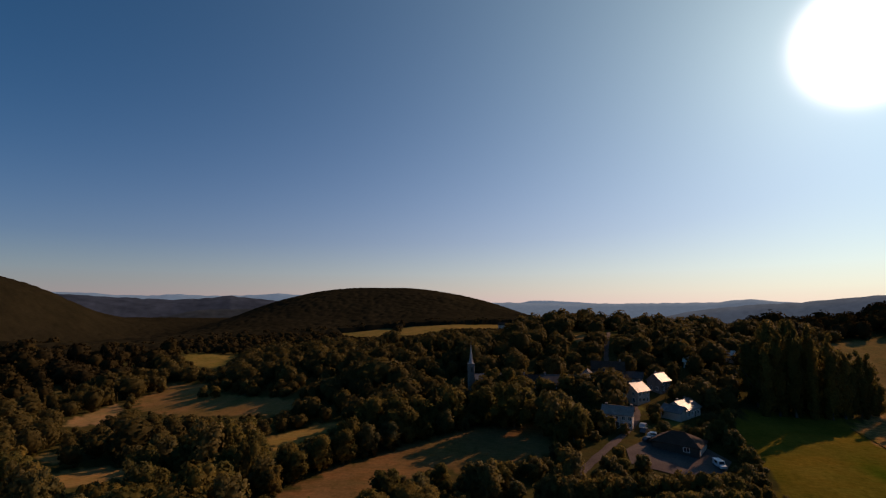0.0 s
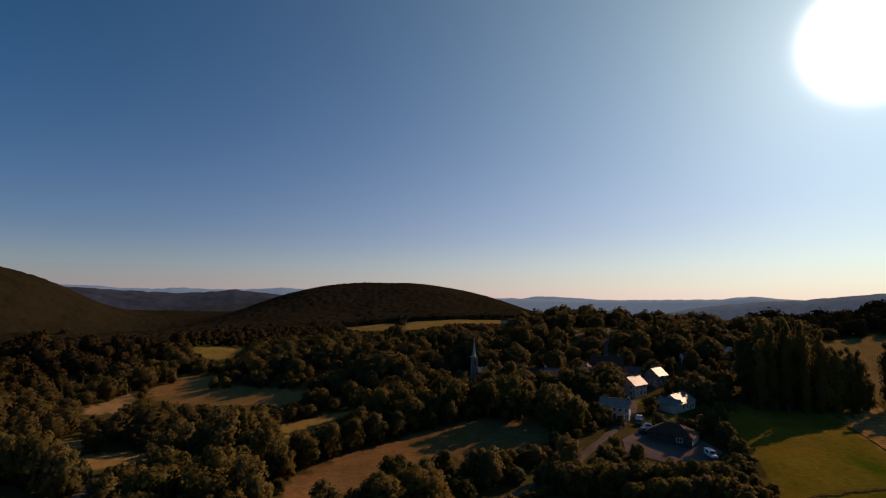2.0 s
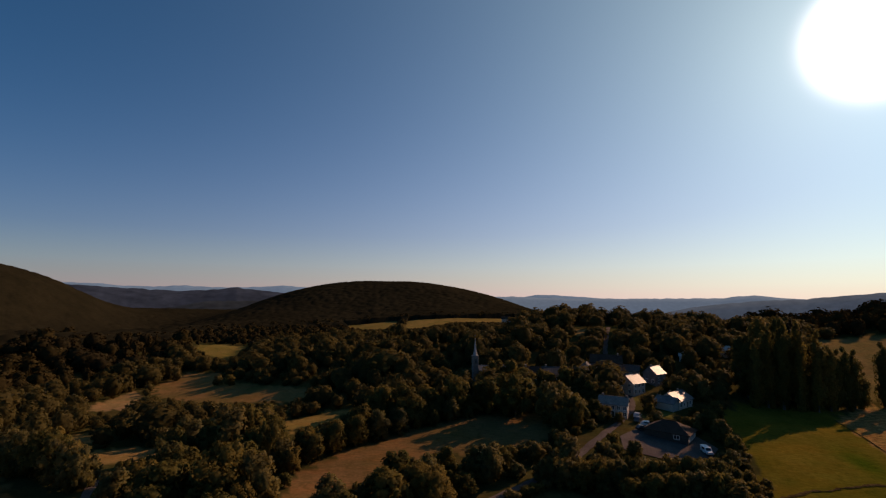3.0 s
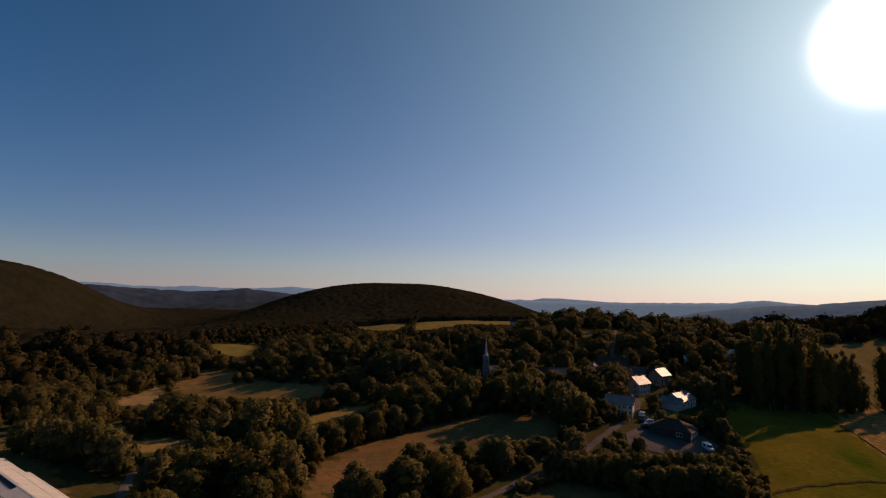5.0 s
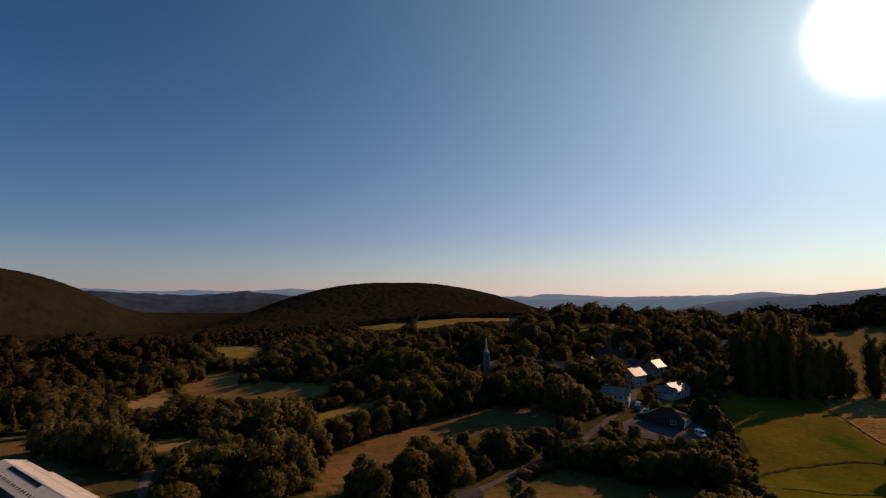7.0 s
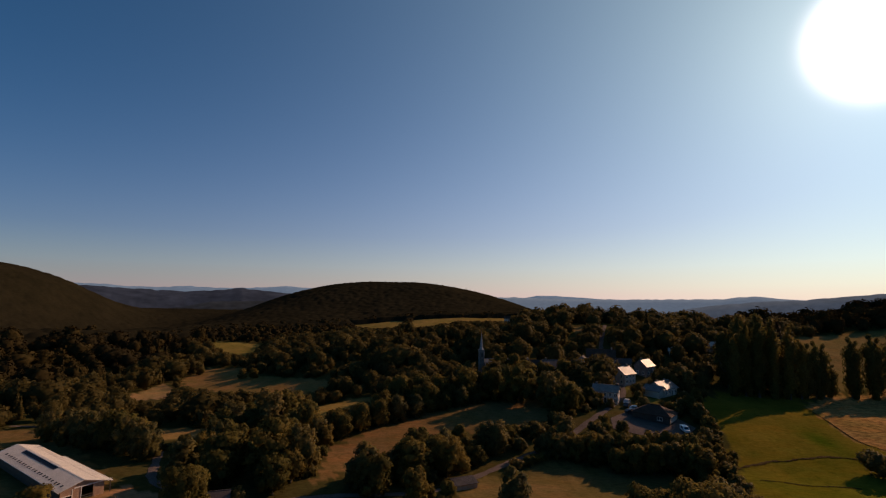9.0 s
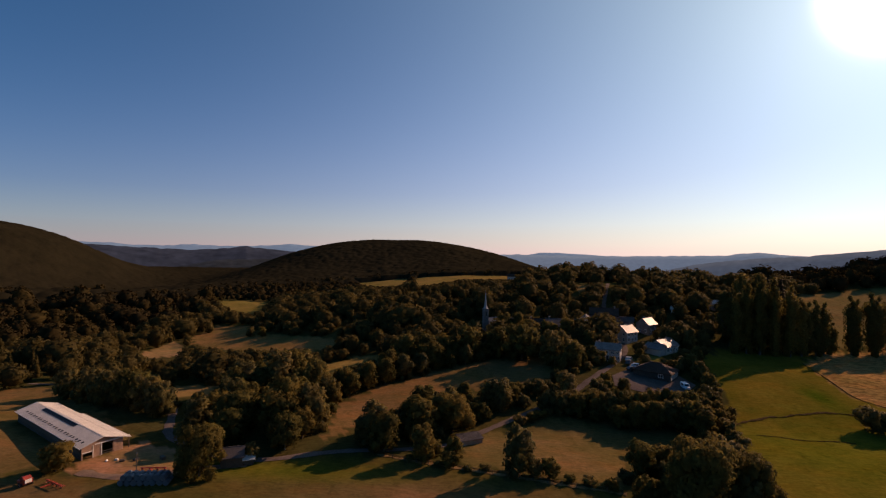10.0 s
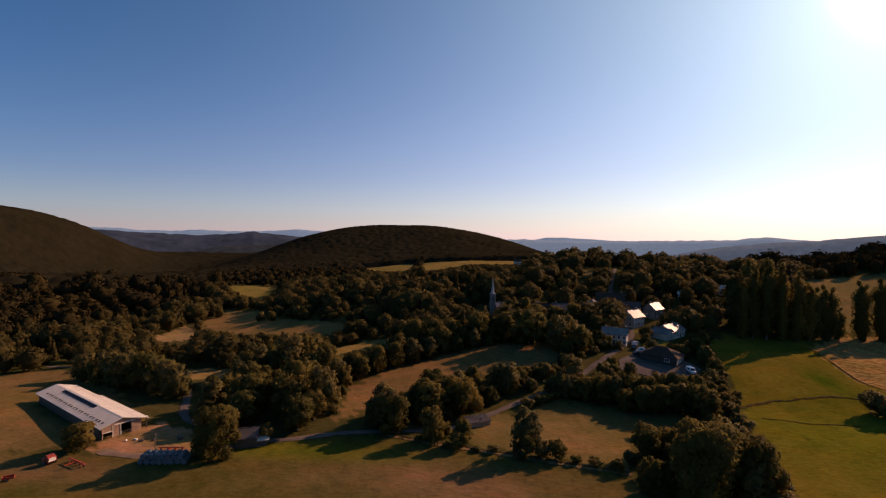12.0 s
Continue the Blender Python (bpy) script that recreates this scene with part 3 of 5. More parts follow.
def lumpy_crown(kind, seed, count, size, su, sv):
    """A far crown, one metre high: a rounded uneven body, its outline broken by leaf sprays."""
    rng = np.random.default_rng(seed)
    wide, top = {"round": (0.40, 0.94), "wide": (0.50, 0.90), "bush": (0.56, 0.92)}[kind]
    b, f, o = ball((0, 0, 0), 1.0, su, sv)
    lumps = rng.normal(size=(15, 3)); lumps[:, 2] *= 0.7
    lumps /= np.linalg.norm(lumps, axis=1)[:, None]
    swell = rng.uniform(0.12, 0.32, 15)

    def shape(d):
        near = np.exp(-((1 - d @ lumps.T) / 0.11))
        r = 0.80 + (near * swell).max(1)
        return d * r[:, None] * (wide, wide, top * 0.5) + (0, 0, top * 0.5)

    v = (shape(o) - (0, 0, top * 0.5)) * rng.uniform(0.76, 0.88, (len(o), 1)) + (0, 0, top * 0.5)
    q = v[f]
    fn = np.cross(q[:, 2] - q[:, 0], q[:, 3] - q[:, 1])
    vn = np.zeros_like(v)
    for n in range(4):
        np.add.at(vn, f[:, n], fn)
    vn *= np.sign((vn * o).sum(1))[:, None]
    vn /= np.linalg.norm(vn, axis=1)[:, None] + 1e-9
    d = rng.normal(size=(count, 3)); d[:, 2] += 0.3
    d /= np.linalg.norm(d, axis=1)[:, None]
    cv, cf, cn = cards((shape(d) - (0, 0, top * 0.5)) * rng.uniform(0.84, 1.08, (count, 1)) + (0, 0, top * 0.5), d, size, rng)
    return np.concatenate([cv, v]), np.concatenate([cf, f + len(cv)]), np.concatenate([cn, vn])


def crown_arrays(kind, seed, count, size, su=5, sv=4):
    """Leaf sprays, then inner masses, of a crown one metre high; returns vertices, faces and how many faces are sprays."""
    rng = np.random.default_rng(seed)
    if kind == "spruce":
        z = rng.uniform(0.06, 1.0, count) ** 1.0
        layer = np.round(z * 13) / 13 + rng.normal(scale=0.012, size=count)
        reach = 0.22 * (1.02 - layer).clip(0.02, 1) * (0.45 + 0.55 * rng.uniform(size=count))
        a = rng.uniform(0, math.tau, count)
        p = np.stack([reach * np.cos(a), reach * np.sin(a), layer - reach * 0.35], 1)
        n = np.stack([np.cos(a) * 0.6, np.sin(a) * 0.6, np.full(count, 0.7)], 1)
        v, f, nn = cards(p, n, size, rng)
        balls = [ball((0, 0, 0.10 + 0.2 * q), 0.14 * (1.0 - 0.2 * q), su, 4, 1.4) for q in range(4)]
    else:
        lobes = lobes_of(rng, kind)
        area = np.array([r * r for _, r in lobes])
        pick = rng.choice(len(lobes), count * 2, p=area / area.sum())
        d = rng.normal(size=(count * 2, 3)); d[:, 2] += 0.35
        d /= np.linalg.norm(d, axis=1)[:, None]
        c, r = np.array([q for q, _ in lobes])[pick], np.array([q for _, q in lobes])[pick]
        p = c + d * (r * rng.uniform(0.82, 1.24, count * 2))[:, None]
        buried = np.zeros(len(p), bool)
        for n, (lc, lr) in enumerate(lobes):
            buried |= (np.linalg.norm(p - lc, axis=1) < lr * 0.88) & (pick != n)
        keep = np.flatnonzero(~buried & (p[:, 2] > 0.06))[:count]
        v, f, nn = cards(p[keep], d[keep], size, rng)
        balls = [ball(lc, lr * 0.82, su, sv) for lc, lr in lobes]
    vs, fs, ns, at = [v], [f], [nn], len(v)
    for bv, bf, bn in balls:
        vs.append(bv); fs.append(bf + at); ns.append(bn); at += len(bv)
    vs, ns = np.concatenate(vs), np.concatenate(ns)
    half = np.abs(vs).max(0).clip(0.05) * (1, 1, 0.5)    # the crown shades as one rounded body, its clumps within that
    whole = (vs - (0, 0, half[2])) / half
    whole /= np.linalg.norm(whole, axis=1)[:, None] + 1e-6
    return vs, np.concatenate(fs), ns * 0.5 + whole * 0.5


def leafy(me, normals):
    me.polygons.foreach_set("use_smooth", np.ones(len(me.polygons), bool))
    me.normals_split_custom_set_from_vertices((normals / np.linalg.norm(normals, axis=1)[:, None]).tolist())
    return me


def crown_mesh(name, kind, seed, count, size, leaf):
    v, f, nn = crown_arrays(kind, seed, count, size)
    return leafy(mesh_np(name, v, f, leaf), nn)


def trunk_mesh(name, kind, seed):
    rng = random.Random(seed)
    bm = bmesh.new()
    if kind == "spruce":
        tube(bm, (0, 0, -0.03), (0, 0, 0.9), 0.018, 0.004)
    else:
        lean = Vector((rng.uniform(-0.03, 0.03), rng.uniform(-0.03, 0.03), 0.42))
        tube(bm, (0, 0, -0.04), lean, 0.030, 0.018)
        for q in range(5):
            a = q * 1.3 + rng.uniform(0, 0.6)
            reach = 0.06 if kind == "tall" else 0.24
            start = lean * rng.uniform(0.55, 1.0)
            tube(bm, start, start + Vector((reach * math.cos(a), reach * math.sin(a), rng.uniform(0.18, 0.34))), 0.013, 0.004, 5)
    me = bpy.data.meshes.new(name); bm.to_mesh(me); bm.free(); me.materials.append(BARK)
    return me


KINDS = {}
for n, (kind, count, size, leaf) in enumerate((("round", 1050, 0.034, LEAF), ("round", 1050, 0.034, LEAF_DRY), ("round", 1000, 0.035, LEAF), ("wide", 1250, 0.035, LEAF), ("wide", 1250, 0.035, LEAF_DRY),
                                               ("grand", 5600, 0.021, LEAF), ("grand", 5600, 0.021, LEAF), ("tall", 1100, 0.022, LEAF), ("high", 2000, 0.018, LEAF), ("high", 2000, 0.018, LEAF), ("spruce", 1100, 0.033, NEEDLE), ("bush", 420, 0.066, LEAF), ("bush", 420, 0.066, LEAF_DRY))):
    KINDS.setdefault(kind, []).append((crown_mesh("crown", kind, 10 + n, count, size, leaf), trunk_mesh("trunk", kind, 10 + n)))
TREE_WORDS = {"round": ("rounded green broadleaf tree with dense sunlit crown", "tree"), "wide": ("broad spreading green tree with full crown", "tree"), "grand": ("large old broadleaf tree with dense fine foliage", "tree"),
              "tall": ("tall slender poplar-like tree with dark foliage", "tree"), "high": ("very tall broadleaf tree with deep shaded crown", "tree"), "spruce": ("tall dark green conifer with drooping tiers", "tree"), "bush": ("low dense green bush with leafy outline", "bush")}
placed = []
dice = random.Random(5)


def tree(x, y, height, radius=None, kind="round", group="trees of the valley", which=None):
    """One tree on the ground: trunk with limbs, and crown."""
    crown, trunk = KINDS[kind][dice.randrange(len(KINDS[kind])) if which is None else which]
    unit = {"round": 0.42, "wide": 0.52, "grand": 0.52, "tall": 0.16, "high": 0.2, "spruce": 0.21, "bush": 0.58}[kind]
    wide = height if radius is None else radius / unit
    label, category = TREE_WORDS[kind]
    name = "bush" if kind == "bush" else "conifer" if kind == "spruce" else "tree"
    m = Matrix.Translation((x, y, ground_z(x, y) - (0.07 * height if kind in ("round", "wide", "grand") else 0.1))) @ Matrix.Rotation(dice.uniform(0, 6.28), 4, "Z") @ Matrix.Diagonal((wide, wide, height * (1.06 if kind in ("round", "wide", "grand") else 1.0), 1))
    ob = empty(name, m, label, category, group)
    for n, me in (("trunk", trunk), ("crown", crown)):
        o = new(n, me); o.parent = ob
    placed.append((x, y, height))
    return ob


# single trees along the near meadow, the yard and the road: x, y, height, crown radius
for x, y, h, r in ((-18.8, 83, 8.3, 3.4), (3.4, 79, 10.4, 4.4), (-11.4, 82.5, 6.3, 2.4), (-29, 86.5, 9.2, 4.6), (-33, 91.5, 10.2, 5.2), (30, 81, 8.2, 3.5), (-97.6, 66, 6.8, 3.8), (20, 125, 10.6, 4.6), (-0.4, 119, 9.6, 4.2), (71.7, 159, 8.6, 2.6), (-24, 117, 8, 4.6), (68, 148, 7, 3.2), (33, 130, 4.5, 2.8), (62, 129, 5.0, 2.6)):
    tree(x, y, h, r)
for x, y, h, r in ((-65.6, 68.6, 12.0, 5.6), (-13.7, 102, 10.6, 6.4), (35, 63, 15.5, 7.6), (45.5, 67, 12, 5.4), (8, 168, 15, 8.5), (20, 161, 14, 6.4), (25, 153, 11.5, 4.6), (-24, 100, 10, 5)):
    tree(x, y, h, r, "grand" if y < 110 else "wide")
for x, y, h, r in ((10, 77.5, 4.6, 2.9), (7, 78, 4.0, 2.4), (-58.5, 77.5, 5.0, 2.3), (14, 76, 1.8, 1.6), (18, 75, 2.0, 1.9), (22, 74.5, 1.6, 1.5), (-4, 79.5, 1.7, 1.5), (51, 68, 3.5, 2.5), (48, 62.5, 4, 3), (-15, 80.8, 1.2, 1.3), (-8, 79.5, 1.2, 1.4), (-22, 82.5, 1.5, 1.4), (101.5, 117, 7.2, 4.6), (105, 114.5, 6.0, 3.8), (41, 132, 3.0, 2.4), (48, 130, 3.4, 2.6), (54, 130.5, 3.6, 2.6), (36.5, 135, 2.6, 2.0), (44, 133, 2.0, 1.8), (59.5, 132, 3, 2), (63, 134, 3.4, 2.2)):
    tree(x, y, h, r, "bush", "bushes along the meadow edge")
# row of trees before the forecourt, throwing its shade on the rough grass
for x, y, h, r in ((13.5, 121, 6.5, 3.2), (18, 119, 7.5, 3.4), (22.6, 117.6, 7.2, 3.4), (27, 118.6, 8.0, 3.6), (31.4, 117.8, 7.6, 3.3), (35.6, 119, 8.4, 3.7), (40.2, 118.4, 8.0, 3.5), (44.6, 119.8, 8.6, 3.8), (49, 117.6, 9.2, 4.2), (53.6, 119, 8.6, 3.6), (57.6, 121, 7.6, 3.2), (51.5, 110.5, 9.0, 4.2), (46.5, 111.5, 8.6, 3.9), (41.6, 110.6, 8.8, 4.1), (36.8, 110.2, 7.8, 3.7), (32.4, 111.4, 6.6, 3.2)):
    tree(x, y, h, r, dice.choice(("round", "wide")), "trees before the forecourt")
# screen of trees along the field behind the barn
for x, y, h, r in ((-137, 117, 11.6, 5.6), (-128.5, 114, 11.2, 5.4), (-121.5, 113.5, 11.6, 5.2), (-115, 110.5, 11.6, 5.6), (-108.5, 107.5, 11.4, 5.2), (-102, 104, 10.6, 4.6), (-147, 119, 10, 4.6)):
    tree(x, y, h, r, "wide", "trees behind the barn")
# hedgerow between the middle field and the strip
for x, y, h, r in ((-51, 128, 8.4, 4.2), (-46.6, 134.2, 9.6, 4.1), (-41.8, 140.4, 9.2, 4.4), (-36.2, 146.6, 9.6, 4.2), (-30.6, 151.8, 8.4, 4.2), (-25.1, 158.3, 8.8, 3.9), (-56, 121, 9, 4), (-50, 137, 8, 3.6), (-20, 165, 8.4, 4), (-44, 145, 8, 3.4), (-33, 157, 8.5, 3.6)):
    tree(x, y, h, r, "round", "hedgerow trees")
# tall trees beside the eastern meadow: a broad block of uneven height, a lower group, and two slim clumps
for x, y, h, r in ((99, 195, 18.5, 3.8), (104.5, 195, 22, 3.8), (111, 194, 23, 4.0), (117, 196, 23.5, 4.0), (122.5, 195, 19.5, 3.6), (108, 203, 26.5, 4.6), (115.5, 204, 27, 4.6), (100, 203, 19.5, 4.4)):
    tree(x, y, h * 1.16, r * 1.05, "high", "tall trees by the meadow")
for x, y, h, r in ((98.2, 187, 22, 2.5), (102.2, 187.5, 27, 2.7), (107, 186.5, 29, 2.8), (113, 187, 28, 2.8), (118.5, 186, 25.5, 2.6), (124, 188, 22.5, 2.4), (127.5, 190, 21, 2.2), (131.5, 191, 22, 2.2), (135.5, 193, 21, 2.2), (140.5, 196, 13, 2.0), (149.8, 198, 24, 2.4), (152.6, 199.5, 22.5, 2.2), (158.6, 199, 25.5, 2.6), (161.8, 200.5, 24, 2.4), (170, 203, 25, 3.6), (174, 205, 24, 3.6)):
    tree(x, y, h * (1.17 if x < 122 else 1.08), r, "tall", "tall trees by the meadow")
for x, y, h, r in ((126, 198, 16.5, 3.8), (138, 203, 15, 3.2), (132, 199, 16, 3.2)):
    tree(x, y, h, r, "spruce", "tall trees by the meadow")
# garden trees among the village houses
for x, y, h, r in ((37.5, 161.5, 5.0, 2.6), (41.5, 160.5, 3.6, 2.0), (34.5, 164, 6.5, 3.0), (1, 199.5, 12.5, 4.6), (7, 202, 12, 4.6), (-4.2, 199, 8.5, 3.4), (-13, 202, 9.5, 4.2), (21, 192, 11, 5), (29, 190, 12, 5.4), (13, 195, 11, 5), (35, 186, 10.5, 4.4), (37, 180, 9, 3.6), (4, 196, 9, 4.4), (72, 195, 8, 3.4), (78, 186, 9, 4)):
    tree(x, y, h, r, "round", "garden trees of the village")
# group of conifers on the rise behind the village
for x, y, h in ((135, 246, 23.0), (139, 249, 23.7), (144, 253, 23.8), (144, 248, 24.4), (148, 253, 24.8), (148, 248, 24.5)):
    tree(x, y, h - 6.0, h * 0.19, "spruce", "conifers on the rise")
# small trees standing in the western field
for x, y, h, r in ((-149.8, 245, 6, 3.2), (-140.3, 240.4, 6, 3.2), (-123.8, 239.4, 7.5, 3.2), (-118.8, 237.1, 7, 3.0), (-205, 290, 8, 3.6)):
    tree(x, y, h, r, "round", "single trees in the western field")
# overgrown hedge along the eastern meadow
for q, (x, y) in enumerate(path_points((74, 166, 70.5, 150, 66.5, 133, 61.5, 112, 55.5, 90, 50, 74), 3.2)):
    tree(x + dice.uniform(-1.6, 1.0), y + dice.uniform(-1, 1), dice.uniform(2.6, 5.2), dice.uniform(1.8, 2.7), "bush" if q % 3 else "round", "hedge along the eastern meadow")

# verge bushes beside the road
for x, y in ROAD[(ROAD[:, 1] > 112) & (ROAD[:, 1] < 124)][::2]:
    tree(x + 3.2 + dice.uniform(-0.5, 0.8), y - 3.0 + dice.uniform(-0.8, 0.8), dice.uniform(2.2, 3.8), dice.uniform(1.7, 2.4), "bush", "bushes along the road")

# woodland fill: jittered grid, keeping fields, roads and houses free
HOUSE_SPOTS = np.reshape((42, 168, 7.5, 55, 150, 8.5, 55, 196, 7, 66, 208, 6.5, 60, 214, 4, 66, 180, 8, 28, 203, 8, 50, 217, 7.5, 40, 209, 5.5, 18, 207, 6, -8, 207, 3, -1, 210, 6, 114, 251, 5, 92, 237, 5, 14, 612, 7, -499, 589, 9, -424, 358, 7, -60, 76, 5, -9, 95, 6, -112, 80, 24, 47, 157, 7, 60, 139, 5), (-1, 3)).astype(float)
CLEAR_SPOTS = np.reshape((43, 168, 5.5, 55, 150, 7, 55, 196, 4.5, 66, 208, 4.5, 66, 180, 6.5, 24, 135, 2.5, 30, 144, 2.5, 36, 152, 3, 41, 160, 3, -9, 95, 4, 47, 158, 5, 60, 139, 3.5, 14, 612, 6, -499, 589, 7, -424, 358, 5, 114, 251, 2.6, 92, 237, 2.6), (-1, 3)).astype(float)
GARDENS = np.reshape((-2, 104, 14, 108, 40, 106, 70, 118, 74, 140, 50, 138, 36, 142, 18, 128), (-1, 2)).astype(float)
VIEWPOINT = np.array((-1.0, -29.0))


def open_at(x, y, spots):
    free = np.zeros(x.shape, bool)
    for _, poly in FIELDS:
        free |= inside(x, y, poly)
    free |= inside(x, y, CARPARK) | inside(x, y, YARD)
    for hx, hy, hr in spots:
        free |= np.hypot(x - hx, y - hy) < hr
    return free


def on_road(x, y, gap):
    return np.min(np.hypot(x[:, None] - ROAD[None, :, 0], y[:, None] - ROAD[None, :, 1]), 1) < gap


def wood(x0, x1, y0, y1, gap, low, high, seed, view=True, groves=0.22):
    """Tree places and heights in a rectangle."""
    rng = np.random.default_rng(seed)
    x, y = np.meshgrid(np.arange(x0, x1, gap), np.arange(y0, y1, gap))
    x = (x + rng.uniform(-0.42, 0.42, x.shape) * gap).ravel()
    y = (y + rng.uniform(-0.42, 0.42, y.shape) * gap).ravel()
    h = rng.uniform(low, high, x.shape) * (1 + groves * np.sin(x * 0.061 + 1.5 * np.sin(y * 0.021)) * np.sin(y * 0.067 + np.sin(x * 0.033)))
    h = np.where(inside(x, y, GARDENS), np.minimum(h, 6.0), h)          # low growth between the road and the forecourt
    bad = open_at(x, y, HOUSE_SPOTS) | on_road(x, y, 4.0)
    x, y, h = x[~bad], y[~bad], h[~bad]
    bad = bad[~bad]
    # trees stay below the sight lines from the viewpoint to meadows and houses
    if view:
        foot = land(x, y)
        wx, wy = x - VIEWPOINT[0], y - VIEWPOINT[1]
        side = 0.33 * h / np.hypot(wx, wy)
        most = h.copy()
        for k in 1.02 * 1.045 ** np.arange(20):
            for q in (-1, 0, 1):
                qx, qy = VIEWPOINT[0] + (wx + q * side * wy) * k, VIEWPOINT[1] + (wy - q * side * wx) * k
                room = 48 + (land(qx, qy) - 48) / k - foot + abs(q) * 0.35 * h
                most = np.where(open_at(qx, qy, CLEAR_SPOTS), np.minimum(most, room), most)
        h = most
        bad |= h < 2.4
    # western meadows lie in the sun: low trees on their sunny side
    for d in (4, 8, 12, 17, 22, 28):
        bx, by = x - d * math.sin(SUN_AZ), y - d * math.cos(SUN_AZ)
        lit = np.zeros(x.shape, bool)
        for _, poly in FIELDS[2:9]:
            lit |= inside(bx, by, poly)
        h = np.where(lit, np.minimum(h, 4.5 + 0.46 * d), h)
    bearing = np.degrees(np.arctan2(x, y + 20))
    ok = ~bad & (np.abs(bearing) < 57)
    return x[ok], y[ok], h[ok]


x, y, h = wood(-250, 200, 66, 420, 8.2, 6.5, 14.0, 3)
low = wood(-30, 75, 66, 200, 4.6, 3.0, 5.5, 4)                 # undergrowth and garden trees where tall trees do not fit
far = np.hypot(x, y + 20)
order = np.argsort(far)
x, y, h = x[order], y[order], h[order]
near_count = 190
for q in range(near_count):
    if h[q] < 5.0:
        tree(x[q], y[q], h[q], h[q] * dice.uniform(0.5, 0.65), "bush", "bushes and garden shrubs")
    else:
        tree(x[q], y[q], h[q], h[q] * dice.uniform(0.36, 0.5), dice.choice(("round", "round", "wide")), "trees of the valley")
q = 0
for bx, by, bh in zip(*low):
    if q < 110 and min((math.hypot(bx - a, by - b) for a, b, _ in placed), default=9) > 3.2:
        tree(bx, by, bh * dice.uniform(0.8, 1.25), bh * dice.uniform(0.45, 0.7), dice.choice(("bush", "round", "wide")), "bushes and garden shrubs")
        q += 1


def forest(name, px, py, ph, kinds, count, size, mat, label, seed, su=14, sv=9, spread=1.0, calm=0.0):
    """Many trees joined into one mesh."""
    rng = np.random.default_rng(seed)
    units = [crown_arrays(k, 60 + n, count, size * 0.8, 5) if k in ("spruce", "tall") else lumpy_crown(k, 60 + n, count, size, su, sv) for n, k in enumerate(kinds)]
    units = [(v, f, (nn * (1 - calm) + np.array((0, 0, calm)))) for v, f, nn in units]
    vs, fs, ns, at = [], [], [], 0
    pz = land(px, py)
    for cx, cy, cz, ch in zip(px, py, pz, ph):
        kind = rng.integers(len(units))
        v, f, nn = units[kind]
        ch *= rng.choice((0.72, 0.9, 1.0, 1.12)) * (0.84 if kinds[kind] == "spruce" else 1.0)
        a, w = rng.uniform(0, 6.28), ch * spread * rng.uniform(0.85, 1.25)
        c, s = math.cos(a), math.sin(a)
        vs.append(np.stack([(v[:, 0] * c - v[:, 1] * s) * w + cx, (v[:, 0] * s + v[:, 1] * c) * w + cy, v[:, 2] * ch + cz - 0.06 * ch], 1))
        fs.append(f + at); at += len(v)
        ns.append(np.stack([nn[:, 0] * c - nn[:, 1] * s, nn[:, 0] * s + nn[:, 1] * c, nn[:, 2]], 1))
    me = mesh_np(name, np.concatenate(vs), np.concatenate(fs), mat)
    leafy(me, np.concatenate(ns))
    return tagged(new(name, me), label, "woodland", kind="stuff")


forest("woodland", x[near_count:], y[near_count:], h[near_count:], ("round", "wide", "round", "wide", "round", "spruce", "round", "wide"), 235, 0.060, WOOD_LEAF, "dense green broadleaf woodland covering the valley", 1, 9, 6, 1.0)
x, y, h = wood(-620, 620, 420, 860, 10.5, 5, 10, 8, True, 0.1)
keep = (np.hypot(x, y + 20) < 735) | (x > 40)
x, y, h = x[keep], y[keep], h[keep]
forest("far_woodland", x, y, h, ("round", "wide", "round", "wide"), 52, 0.095, DARK_HILL_LEAF, "distant green broadleaf woodland", 2, 7, 5, 1.2, 0.2)
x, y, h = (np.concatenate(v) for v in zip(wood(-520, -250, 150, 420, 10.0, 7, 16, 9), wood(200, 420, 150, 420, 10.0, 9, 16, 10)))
forest("side_woodland", x, y, h, ("round", "wide", "round", "wide", "round", "spruce"), 165, 0.068, DARK_HILL_LEAF, "dense green woodland on the valley sides", 4, 8, 6, 1.0)


